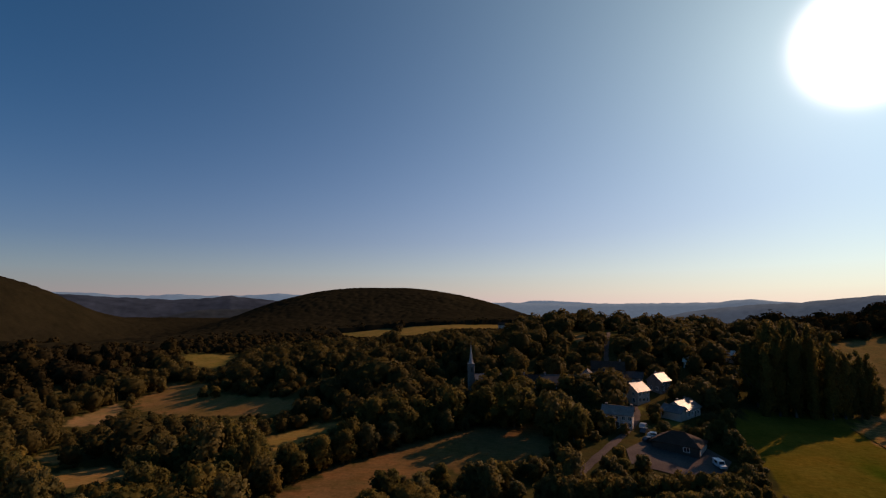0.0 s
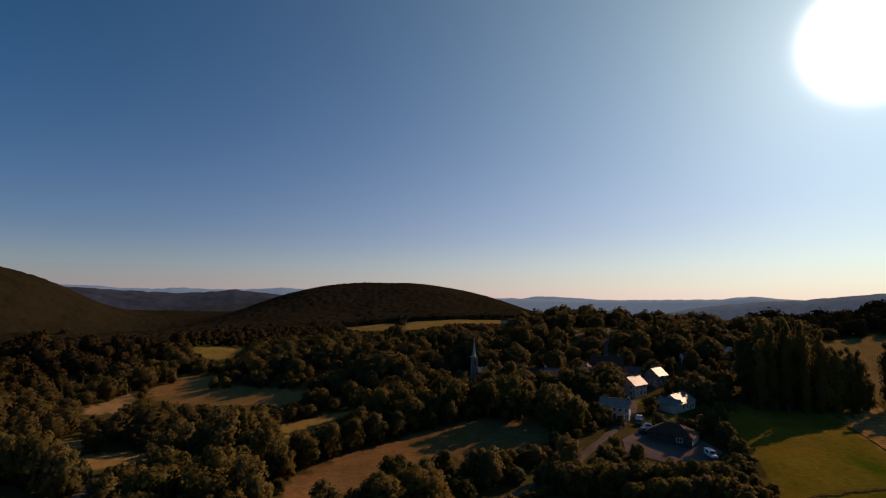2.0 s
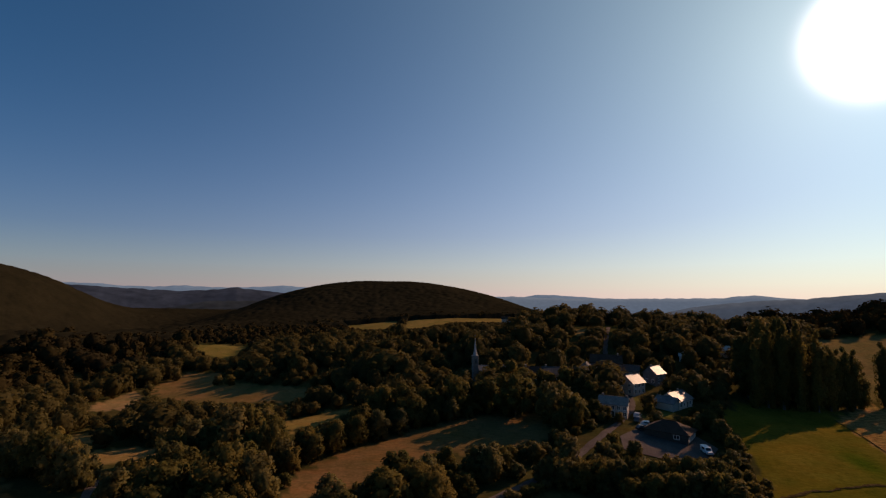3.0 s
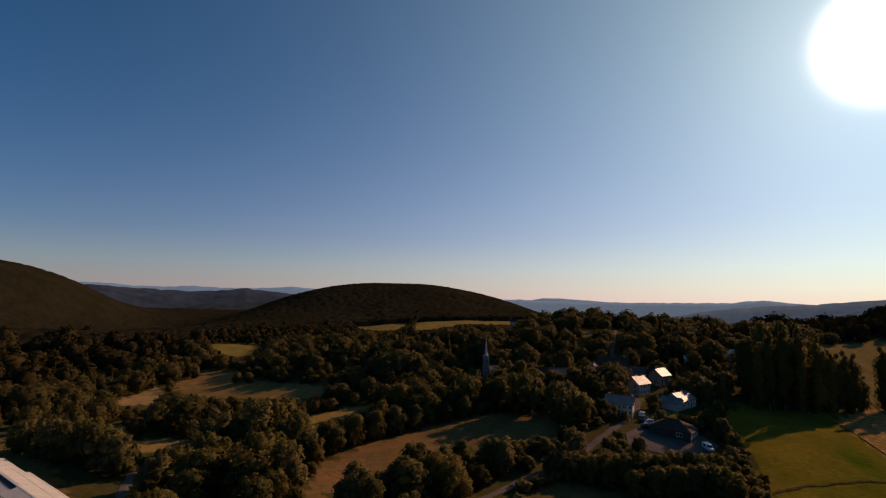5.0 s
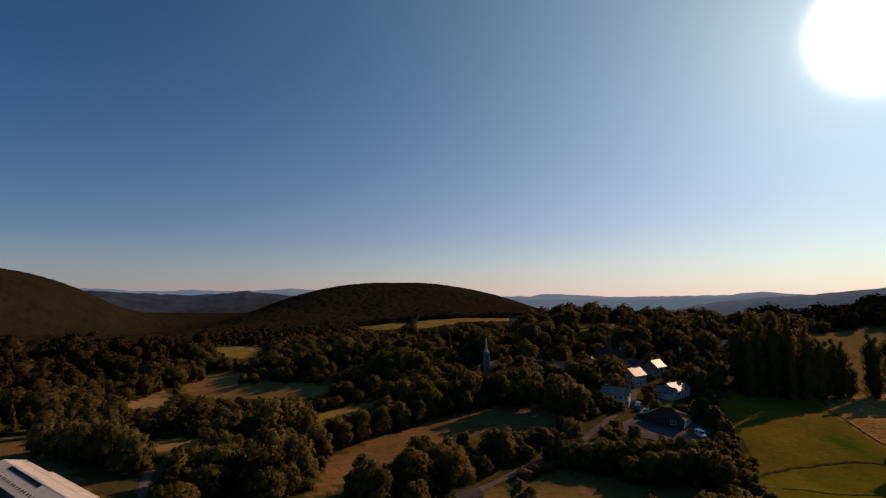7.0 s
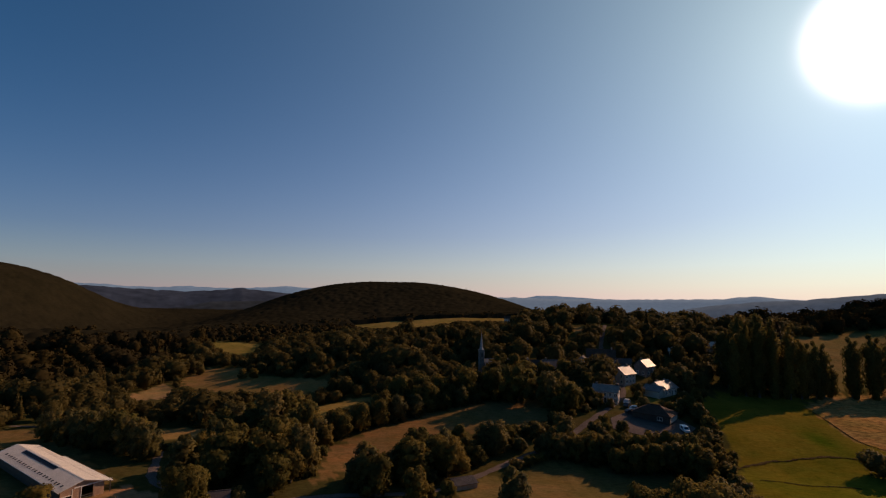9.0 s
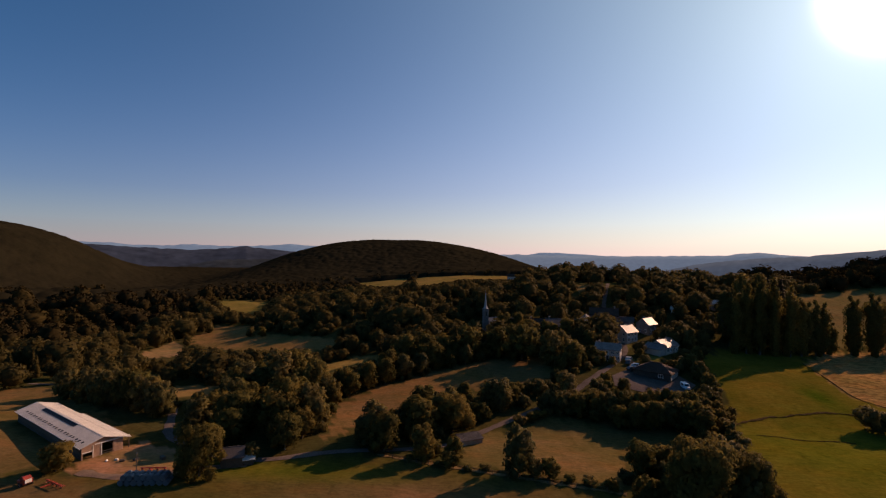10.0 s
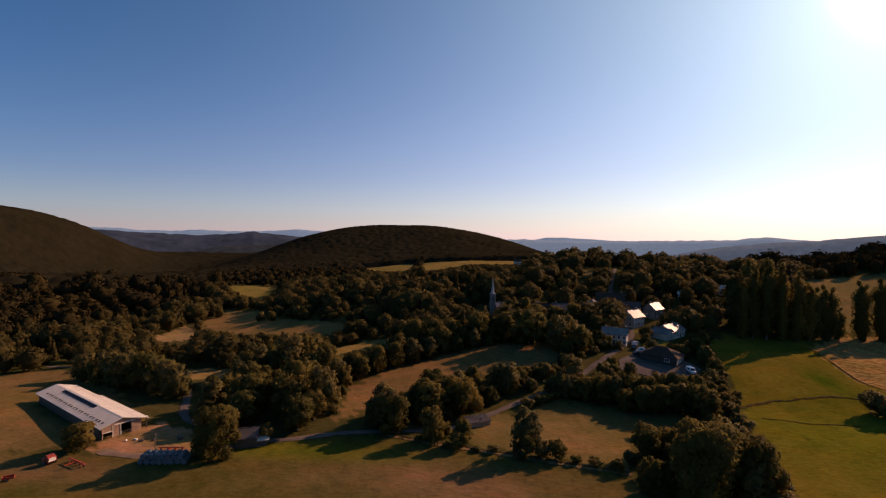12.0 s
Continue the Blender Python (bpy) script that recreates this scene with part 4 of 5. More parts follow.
def canopy(name, bearings, ranges, gap, low, high, mat, label, seed):
    """Closed woodland seen from afar: one sheet of domed crowns over the ground, sunk into it where the land is open."""
    aa, rr = np.meshgrid(np.radians(bearings), ranges, indexing="ij")
    cx, cy = rr * np.sin(aa), rr * np.cos(aa) - 20
    top = np.zeros(cx.shape)
    u, v = np.floor(cx / gap), np.floor(cy / gap)
    for du in (-1, 0, 1):
        for dv in (-1, 0, 1):
            gu, gv = u + du, v + dv
            dice1, dice2, dice3 = (np.modf(np.abs(np.sin(gu * p + gv * q + seed) * 43758.5453))[0] for p, q in ((12.99, 78.23), (39.35, 11.14), (73.16, 52.24)))
            px, py = (gu + 0.15 + 0.7 * dice1) * gap, (gv + 0.15 + 0.7 * dice2) * gap
            size = gap * (0.95 + 0.3 * dice3)
            dome = np.sqrt(np.clip(1 - ((cx - px) ** 2 + (cy - py) ** 2) / size ** 2, 0, 1))
            top = np.maximum(top, (low + (high - low) * dice3) * (0.6 + 0.4 * dome) * (dome > 0))
    grove = 1 + 0.2 * np.sin(cx * 0.021 + 1.7 * np.sin(cy * 0.013)) * np.sin(cy * 0.019)
    free = np.zeros(cx.shape, bool)
    for _, poly in FIELDS:
        free |= inside(cx, cy, poly)
    cz = land(cx, cy) - 1.5 + np.where(free, 0.0, (top * grove + 1.5) * step(ranges[0], ranges[0] + 45, rr))
    n, w = cx.shape
    a, b = np.meshgrid(np.arange(n - 1), np.arange(w - 1), indexing="ij")
    f = np.stack([a * w + b, a * w + b + 1, (a + 1) * w + b + 1, (a + 1) * w + b], -1).reshape(-1, 4)
    me = mesh_np(name, np.stack([cx, cy, cz], -1).reshape(-1, 3), f, mat)
    me.polygons.foreach_set("use_smooth", np.ones(len(f), bool))
    return tagged(new(name, me), label, "woodland", kind="stuff")


canopy("hill_woodland", np.arange(-56, 9, 0.13), np.arange(660, 1560, 3.8), 7.5, 5.0, 7.5, DARK_SLOPE_LEAF, "closed broadleaf woods covering the hillsides", 3)
canopy("valley_woodland", np.arange(-56, -34, 0.16), np.arange(500, 715, 2.8), 8.0, 6.0, 10.0, DARK_SLOPE_LEAF, "closed broadleaf woods at the foot of the hill", 7)


# ---- buildings ----
def gable_walls(w, d, eave, ridge):
    bm = bmesh.new()
    x, y = w / 2, d / 2
    pts = [(-y, -0.6), (y, -0.6), (y, eave), (0, ridge), (-y, eave)]
    ends = [[bm.verts.new((s, a, b)) for a, b in pts] for s in (-x, x)]
    for n in range(5):
        bm.faces.new((ends[0][n], ends[0][(n + 1) % 5], ends[1][(n + 1) % 5], ends[1][n]))
    bm.faces.new(ends[0][::-1]); bm.faces.new(ends[1])
    bmesh.ops.recalc_face_normals(bm, faces=bm.faces)
    return bm


def roof_slabs(w, d, eave, ridge, over=0.45, thick=0.18):
    bm = bmesh.new()
    x, slope = w / 2 + over, (ridge - eave) / (d / 2)
    y = d / 2 + over
    low = eave - slope * over
    for s in (-1, 1):
        a = [bm.verts.new((q, s * yy, z)) for q in (-x, x) for yy, z in ((0, ridge + 0.02), (y, low), (y, low + thick), (0, ridge + thick + 0.04))]
        for f in ((0, 1, 2, 3), (7, 6, 5, 4), (0, 4, 5, 1), (1, 5, 6, 2), (2, 6, 7, 3), (3, 7, 4, 0)):
            bm.faces.new([a[i] for i in f])
    bmesh.ops.recalc_face_normals(bm, faces=bm.faces)
    tube(bm, (-x, 0, ridge + thick), (x, 0, ridge + thick), 0.13, 0.13, 6)
    return bm


def roof_hip(w, d, eave, ridge, over=0.5):
    bm = bmesh.new()
    x, y, r = w / 2 + over, d / 2 + over, max(0.4, (w - d) / 2)
    base = [bm.verts.new(p) for p in ((-x, -y, eave - 0.1), (x, -y, eave - 0.1), (x, y, eave - 0.1), (-x, y, eave - 0.1))]
    rim = [bm.verts.new((v.co.x, v.co.y, eave + 0.1)) for v in base]
    a, b = bm.verts.new((-r, 0, ridge)), bm.verts.new((r, 0, ridge))
    bm.faces.new(base[::-1])
    for n in range(4):
        bm.faces.new((base[n], base[(n + 1) % 4], rim[(n + 1) % 4], rim[n]))
    bm.faces.new((rim[0], rim[1], b, a)); bm.faces.new((rim[1], rim[2], b)); bm.faces.new((rim[2], rim[3], a, b)); bm.faces.new((rim[3], rim[0], a))
    tube(bm, (-r, 0, ridge), (r, 0, ridge), 0.12, 0.12, 6)
    return bm


def opening(parent, side, u, z, w, h, dim, name="window", shutters=None):
    """A window or door on the front, back, left or right wall of a house dim = (width, depth)."""
    turn, off = {"front": (0, dim[1] / 2), "right": (90, dim[0] / 2), "back": (180, dim[1] / 2), "left": (270, dim[0] / 2)}[side]
    ob = new(name)
    ob.parent = parent
    ob.matrix_local = pose(0, 0, 0, 0, 0, turn)
    f = bmesh.new()
    y = -off
    for a in ((u - w / 2 - 0.1, u - w / 2, z, z + h), (u + w / 2, u + w / 2 + 0.1, z, z + h), (u - w / 2 - 0.1, u + w / 2 + 0.1, z + h, z + h + 0.1), (u - w / 2 - 0.16, u + w / 2 + 0.16, z - 0.1, z)):
        box(f, a[0], a[1], y - 0.07, y + 0.05, a[2], a[3])
    if name == "window" and w > 0.8:
        box(f, u - 0.04, u + 0.04, y - 0.05, y + 0.02, z, z + h)
    part("frame", f, FRAMEPAINT, ob)
    part("pane" if name == "window" else "leaf", boxm(u - w / 2, u + w / 2, y - 0.02, y + 0.04, z, z + h), GLASS if name == "window" else DARKWOOD, ob)
    if shutters:
        for s in (-1, 1):
            c = u + s * (w / 2 + 0.1 + w / 4)
            part("shutter", boxm(c - w / 4, c + w / 4, y - 0.06, y - 0.01, z, z + h), shutters, ob)
    return ob


def house(x, y, turn, w, d, eave, ridge, walls, roof, label, kind="gable", holes=(), chimneys=(), shutters=None, category="house", name="house"):
    z = min(ground_z(x + a, y + b) for a in (-w / 3, w / 3) for b in (-d / 3, d / 3))
    ob = empty(name, pose(x, y, z, 0, 0, turn), label, category)
    if kind == "gable":
        part("wall", gable_walls(w, d, eave, ridge), walls, ob)
        r = part("roof", roof_slabs(w, d, eave, ridge), roof, ob)
    else:
        part("wall", boxm(-w / 2, w / 2, -d / 2, d / 2, -0.6, eave), walls, ob)
        r = part("roof", roof_hip(w, d, eave, ridge), roof, ob)
    for cx, cy, top in chimneys:
        c = boxm(cx - 0.35, cx + 0.35, cy - 0.25, cy + 0.25, ridge - 1.4, top, bevel=0.03)
        box(c, cx - 0.42, cx + 0.42, cy - 0.32, cy + 0.32, top, top + 0.12)
        part("chimney", c, STONE, r)
    for side, u, zz, ww, hh in holes:
        opening(ob, side, u, zz, ww, hh, (w, d), "door" if zz < 0.3 else "window", shutters if zz >= 0.3 else None)
    return ob


def rows_of(side, us, zs, w=0.95, h=1.35):
    return [(side, u, z, w, h) for u in us for z in zs]


# white two-storey house at the bend of the road
house(42.0, 169.0, -20, 9.2, 6.6, 4.4, 6.3, RENDERED, GREY_SLATE, "white two-storey house with grey slate roof by the road",
      holes=rows_of("front", (-3.8, -1.9, 0, 1.9, 3.8), (2.75,), 0.85, 1.15) + rows_of("front", (-3.8, -1.9, 1.9, 3.8), (0.8,), 0.85, 1.2) + [("front", 0, 0.02, 1.0, 2.1)] + rows_of("right", (-1.6, 1.6), (0.8, 2.75), 0.85, 1.15), chimneys=((-3.6, 0, 7.1), (4.2, 0, 7.1)))
# low brown house behind the forecourt
brown_house = house(54.6, 151.6, -34, 12.6, 8.8, 2.3, 5.0, BROWNWALL, DARKROOF, "low brown house with dark hipped roof and white windows", "hip",
      holes=[("front", 3.0, 0.8, 1.5, 1.1)] + rows_of("right", (-2.6, 0, 2.6), (0.6,), 1.3, 1.4))
# added white panel: puts the sunlit brightness of the side wall into colour
part("sunlit_side_panel", boxm(6.3, 6.33, -4.2, 4.2, 0.2, 2.2), RENDERED, brown_house, "white panel for the sunlit wall round the side windows")
# houses of the village centre
house(55.4, 196, 40, 7.6, 6.6, 4.8, 7.4, RENDERED, SLATE, "white village house with shining slate roof", holes=rows_of("front", (-2.4, 0, 2.4), (0.9, 3.2)) + rows_of("left", (-1.6, 1.6), (0.9, 3.2)), chimneys=((2.4, 0, 8.3),))
house(67.8, 208, 42, 6.8, 6.2, 4.6, 7.2, STONE, SLATE, "stone village house with shining slate roof", holes=rows_of("front", (-1.8, 1.8), (0.9, 3.0)) + rows_of("left", (-1.4, 1.4), (0.9,)), chimneys=((-2.2, 0, 8.0),))
house(60, 214, -20, 6.5, 5, 3.4, 5.2, STONE, DULL_SLATE, "small stone outbuilding with slate roof", holes=rows_of("front", (0,), (0.9,)))
house(66.5, 180.5, 44, 10.5, 7.5, 3.0, 5.3, RENDERED, SLATE, "low white house with bright slate roof", holes=rows_of("front", (-3.4, -0.8, 3.4), (0.9,), 1.1, 1.25) + [("front", 1.4, 0.02, 1.0, 2.1)], chimneys=((-3, 0.3, 5.9), (2.6, 0.3, 5.9)))
house(62.5, 176.6, 130, 7, 5, 2.7, 4.3, RENDERED, SLATE, "short white house wing with bright slate roof", holes=rows_of("front", (0,), (0.9,)))
house(28, 203, 6, 15, 9, 6.0, 9.0, STONE, DULL_SLATE, "large grey stone house with slate roof in shade", holes=rows_of("front", (-5.5, -2, 2, 5.5), (1.0, 3.8)), chimneys=((-6, 0, 10.0), (6, 0, 10.0)))
house(50, 217, -12, 13, 9, 6.2, 9.2, STONE, DARKROOF, "tall stone house with dark roof in shade", holes=rows_of("front", (-4, 0, 4), (1.0, 3.8)) + rows_of("right", (-2, 2), (1.0, 3.8)), chimneys=((5, 0, 10.2),))
house(40, 209, 78, 8, 7, 6.0, 8.6, RENDERED, DULL_SLATE, "white gabled house between grey stone houses", holes=rows_of("left", (-1.6, 1.6), (1.0, 3.6)))
house(18, 207, 4, 11, 8, 5.0, 7.8, STONE, DARKROOF, "grey stone house with dark roof in shade", holes=rows_of("front", (-3, 0, 3), (1.0, 3.2)), chimneys=((-4, 0, 8.8),))
# glints of two far roofs, painted as pale matt sheet
house(114, 251, -30, 6.5, 5, 3.4, 5.2, RENDERED, SHEET, "white house among trees, pale roof painted as a glint", holes=rows_of("front", (-1.7, 1.7), (0.9,)))
house(92, 237, -20, 6.5, 5, 3.4, 5.2, RENDERED, SHEET, "white house with pale roof among trees", holes=rows_of("front", (-2, 2), (0.9,)))
house(14, 612, 0, 11, 8, 4.4, 7.2, RENDERED, DARKROOF, "pale farmhouse with dark roof on the plateau", holes=rows_of("front", (-3, 0, 3), (0.9,)))
house(-499, 589, -30, 14, 9, 4.5, 7.5, RENDERED, SLATE, "pale farmhouse far up the valley", holes=rows_of("front", (-4, 0, 4), (1.0,)))
house(-424, 358, 10, 10, 5, 2.5, 4.0, RENDERED, SHEET, "long pale farm building far up the valley", holes=rows_of("front", (-4, 0, 4), (1.0,)))
# small barnlike house at the meadow edge
house(-62.0, 75.4, 24, 4.6, 4.0, 2.6, 4.0, DARKWOOD, DULL_SLATE, "small dark wooden cottage with grey roof under trees", category="cottage", name="cottage")
house(-58.7, 76.6, 24, 2.2, 2.4, 1.6, 2.2, DARKWOOD, SHEET, "tiny lean-to shed with pale roof", category="shed", name="shed")

# open field shelter
ob = empty("field_shelter", pose(-8.6, 95.2, ground_z(-8.8, 95.5), 0, 0, 30) @ Matrix.Diagonal((0.78, 0.85, 0.85, 1)), "low field shelter with grey sheet roof and timber back", "shed")
part("wall", boxm(-3.9, 3.9, -1.62, -1.5, -0.3, 1.5), CLAD, ob)
part("wall", boxm(-3.9, 3.9, 1.5, 1.62, -0.3, 2.2), DARKWOOD, ob)
part("side_wall", boxm(-3.9, -3.78, -1.5, 1.5, -0.3, 1.7), DARKWOOD, ob)
part("side_wall", boxm(3.78, 3.9, -1.5, 1.5, -0.3, 1.7), DARKWOOD, ob)
for q in (-3.6, -1.2, 1.2, 3.6):
    part("post", boxm(q - 0.07, q + 0.07, 1.2, 1.34, -0.3, 2.2), DARKWOOD, ob)
bm = boxm(-4.2, 4.2, -2.0, 2.0, -0.05, 0.05)
for n in range(28):
    tube(bm, (-4.1 + n * 0.3, -2.0, 0.05), (-4.1 + n * 0.3, 2.0, 0.05), 0.04, 0.04, 4)
r = part("roof", bm, DULL_SLATE, ob, "grey corrugated sheet roof")
r.matrix_local = pose(0, 0, 2.0, 14, 0, 0)

# church with slender spire
zc = ground_z(-8, 207)
ob = empty("church", pose(-8, 207, zc, 0, 0, 20), "small stone village church with slender pale spire", "church")
tower = boxm(-1.2, 1.2, -1.2, 1.2, -0.6, 13.0, bevel=0.06)
box(tower, -1.32, 1.32, -1.32, 1.32, 12.6, 13.1)
part("tower", tower, STONE, ob)
sp = bmesh.new()
tube(sp, (0, 0, 13.1), (0, 0, 14.4), 1.15, 0.72, 8); tube(sp, (0, 0, 14.4), (0, 0, 21.0), 0.72, 0.05, 8)
part("spire", sp, material("pale_slate", (0.30, 0.29, 0.28), 0.5, 0.2, 0.6, 5.0, 0.2, 0.02), ob, "pale slate spire")
part("cross", box(boxm(-0.04, 0.04, -0.04, 0.04, 20.9, 22.3), -0.35, 0.35, -0.04, 0.04, 21.6, 21.7), STEEL, ob)
for side in range(4):
    o = new("belfry_opening"); o.parent = ob; o.matrix_local = pose(0, 0, 0, 0, 0, side * 90)
    part("louvre", boxm(-0.4, 0.4, -1.24, -1.16, 9.6, 11.6), DARKWOOD, o)
    part("surround", box(boxm(-0.55, -0.4, -1.28, -1.16, 9.5, 11.8), 0.4, 0.55, -1.28, -1.16, 9.5, 11.8), STONE, o)
n = new("nave"); n.parent = ob; n.matrix_local = pose(8.0, 0, 0)
part("wall", gable_walls(13, 7.5, 5.5, 8.6), STONE, n)
part("roof", roof_slabs(13, 7.5, 5.5, 8.6), SLATE, n)
for q in (-4, 0, 4):
    part("window", boxm(q - 0.4, q + 0.4, -3.83, -3.7, 2.0, 4.4), GLASS, n)

# ---- barn ----
BL, BW, BE, BR = 44.0, 8.8, 3.2, 4.5
zb = ground_z(-108, 80)
barn = empty("barn", pose(-92.3, 78.8, zb, 0, 0, 152.6), "long timber-clad barn with pale sheet roof and ridge vent", "barn")
bm = boxm(BL - 0.2, BL, 0.2, BW - 0.2, -0.5, BE)
part("end_wall", bm, CLAD, barn)
part("side_wall", boxm(0.1, BL - 0.2, 0.1, 0.25, -0.5, BE), CLAD, barn)
# near wall's shade is put into its colours: dark wood over brown plinth
part("side_wall", boxm(0.1, BL - 0.2, BW - 0.25, BW - 0.1, 1.1, BE), DARKWOOD, barn)
part("plinth", boxm(0.1, BL - 0.2, BW - 0.28, BW - 0.08, -0.5, 1.1), BROWNWALL, barn)
# front: panels of upright boards, openings between them
g = bmesh.new()
for y0, y1, z0, z1 in ((0.1, 2.3, -0.5, BE), (4.7, 6.4, -0.5, BE), (6.4, BW - 0.1, 1.7, BE), (2.3, 4.7, 2.9, BE), (BW - 0.35, BW - 0.1, -0.5, 1.7)):
    y = y0
    while y < y1 - 0.01:
        box(g, -0.06 if int(y * 5) % 2 else -0.03, 0.1, y, min(y + 0.24, y1), z0, z1)
        y += 0.25
ys = np.arange(0.15, BW - 0.3, 0.25)
for y in ys:
    top = BE + (BR - BE) * (1 - abs(y + 0.12 - BW / 2) / (BW / 2)) - 0.05
    box(g, -0.06 if int(y * 5) % 2 else -0.03, 0.1, y, y + 0.24, BE, top)
part("gable_front", g, CLAD, barn, "upright brown boards with open bays")
part("beam", boxm(-0.16, -0.05, -1.35, 6.1, 2.95, 3.2, bevel=0.02), BEAM, barn, "white beam over the open bays")
part("lintel", boxm(-0.14, -0.05, 6.4, BW - 0.2, 1.6, 1.8), BEAM, barn)
part("post", boxm(-0.14, 0.06, 4.62, 4.78, -0.5, 2.95), BEAM, barn)
part("post", boxm(-0.14, 0.06, 6.35, 6.5, -0.5, 2.95), BEAM, barn)
part("gate", box(boxm(-0.1, -0.04, 2.35, 4.6, 0.9, 1.0), -0.1, -0.04, 2.35, 4.6, 0.4, 0.5), STEEL, barn)
slope = math.atan2(BR - BE, BW / 2)
run = math.hypot(BR - BE, BW / 2) + 0.45
for s in (1, -1):
    bm = boxm(-0.7, BL + 0.4, 0, run, -0.06, 0.05)
    for n in range(int(BL / 0.55)):
        tube(bm, (-0.6 + n * 0.555, 0, 0.05), (-0.6 + n * 0.555, run, 0.05), 0.06, 0.06, 4)
    r = part("roof", bm, SHEET, barn, "pale corrugated roof slope")
    r.matrix_local = Matrix.Translation((0, BW / 2, BR)) @ Matrix.Diagonal((1, s, 1, 1)) @ Matrix.Rotation(-slope, 4, "X")
    rail = boxm(-0.74, BL + 0.44, run, run + 0.12, -0.16, 0.06)
    part("gutter", rail, BEAM, r)
    for n in range(22):
        x0 = 1.6 + n * 1.78 + (0.25 if n % 2 else 0)
        part("skylight", boxm(x0, x0 + 0.6, run * 0.64, run * 0.64 + 0.6, 0.05, 0.15, bevel=0.02), SKYLIGHT if s > 0 else SHEET, r)
# ridge vent with dark glazing on its flank
part("ridge_vent", boxm(13.5, 36.0, BW / 2 - 0.3, BW / 2 + 0.4, BR - 0.3, BR + 0.16, bevel=0.03), SHEET, barn)
o = part("vent_glazing", boxm(13.7, 35.8, 0.3, 1.35, 0.04, 0.12), SKYLIGHT, barn, "dark glazed strip below the ridge")
o.matrix_local = Matrix.Translation((0, BW / 2, BR)) @ Matrix.Rotation(-slope, 4, "X")
part("ridge_cap", boxm(-0.7, 13.5, BW / 2 - 0.2, BW / 2 + 0.2, BR - 0.06, BR + 0.05), SHEET, barn)
# the yard-side slope runs on as an open lean-to over the front two thirds
o = part("lean_to_roof", boxm(-0.7, 28.0, run + 0.1, run + 1.15, -0.06, 0.05), SHEET, barn)
o.matrix_local = Matrix.Translation((0, BW / 2, BR)) @ Matrix.Diagonal((1, -1, 1, 1)) @ Matrix.Rotation(-slope, 4, "X")
for n in range(8):
    part("lean_to_post", boxm(n * 3.9 + 0.2, n * 3.9 + 0.36, -1.4, -1.24, -0.5, 2.85), DARKWOOD, barn)

# ---- bales ----
bale_bm = bmesh.new()
tube(bale_bm, (0, -0.6, 0), (0, 0.6, 0), 0.63, 0.63, 14)
bmesh.ops.bevel(bale_bm, geom=[e for e in bale_bm.edges if abs(e.verts[0].co.y - e.verts[1].co.y) < 0.01], offset=0.09, segments=2, affect="EDGES")
bale = bpy.data.meshes.new("wrapped_bale"); bale_bm.to_mesh(bale); bale_bm.free(); bale.materials.append(WRAP)
jit = random.Random(9)
along, deep = Vector((0.982, 0.19, 0)), Vector((-0.19, 0.982, 0))
for layer in range(2):
    for row in range(2):
        for n in range(8 - layer):
            p = Vector((-78.6, 62.2, 0)) + along * (n * 1.28 + layer * 0.64 + jit.uniform(-0.05, 0.05)) + deep * (row * 1.26 + jit.uniform(-0.08, 0.08))
            b = new("wrapped_bale", bale)
            b.matrix_world = pose(p.x, p.y, ground_z(p.x, p.y) + 0.6 + layer * 1.06, 0, 0, 11 + jit.uniform(-7, 7))
            tagged(b, "round hay bale in pale blue-green plastic wrap", "hay bale", "stack of wrapped bales by the yard")


pale = bale.copy()
pale.materials.clear(); pale.materials.append(PALE_WRAP)
for x, y, turn in ((-66.8, 46.0, 20), (-65.9, 47.3, 25), (-71.3, 44.3, 70)):
    b = new("wrapped_bale", pale)
    b.matrix_world = pose(x, y, ground_z(x, y) + 0.45, 0, 0, turn) @ Matrix.Scale(0.75, 4)
    tagged(b, "round hay bale in whitish plastic wrap on open meadow", "hay bale", "loose bales on the meadow")


# ---- farm machines ----
def wheel(parent, x, y, r, width):
    t = bmesh.new(); tube(t, (x, y - width / 2, r), (x, y + width / 2, r), r, r, 14)
    w = part("wheel", t, RUBBER, parent)
    h = bmesh.new(); tube(h, (x, y - width / 2 - 0.02, r), (x, y + width / 2 + 0.02, r), r * 0.5, r * 0.5, 10)
    part("rim", h, STEEL, w)


def tedder(x, y, turn):
    ob = empty("hay_tedder", pose(x, y, ground_z(x, y), 0, 0, turn), "red hay tedder with tine rotors standing on grass", "farm machine")
    part("beam", boxm(-2.8, 2.8, -0.1, 0.1, 0.75, 0.95, bevel=0.02), REDPAINT, ob)
    part("drawbar", boxm(-0.1, 0.1, -2.2, 0, 0.6, 0.78), REDPAINT, ob)
    for q in (-2.4, -0.8, 0.8, 2.4):
        bm = bmesh.new()
        tube(bm, (q, 0.3, 0.45), (q, 0.3, 0.8), 0.22, 0.16, 10)
        for a in range(6):
            e = (q + 0.75 * math.cos(a * 1.047), 0.3 + 0.75 * math.sin(a * 1.047), 0.4)
            tube(bm, (q, 0.3, 0.5), e, 0.03, 0.03, 4); tube(bm, e, (e[0], e[1], 0.08), 0.025, 0.02, 4)
        part("rotor", bm, REDPAINT, ob)
        wheel(ob, q, 0.3, 0.24, 0.14)


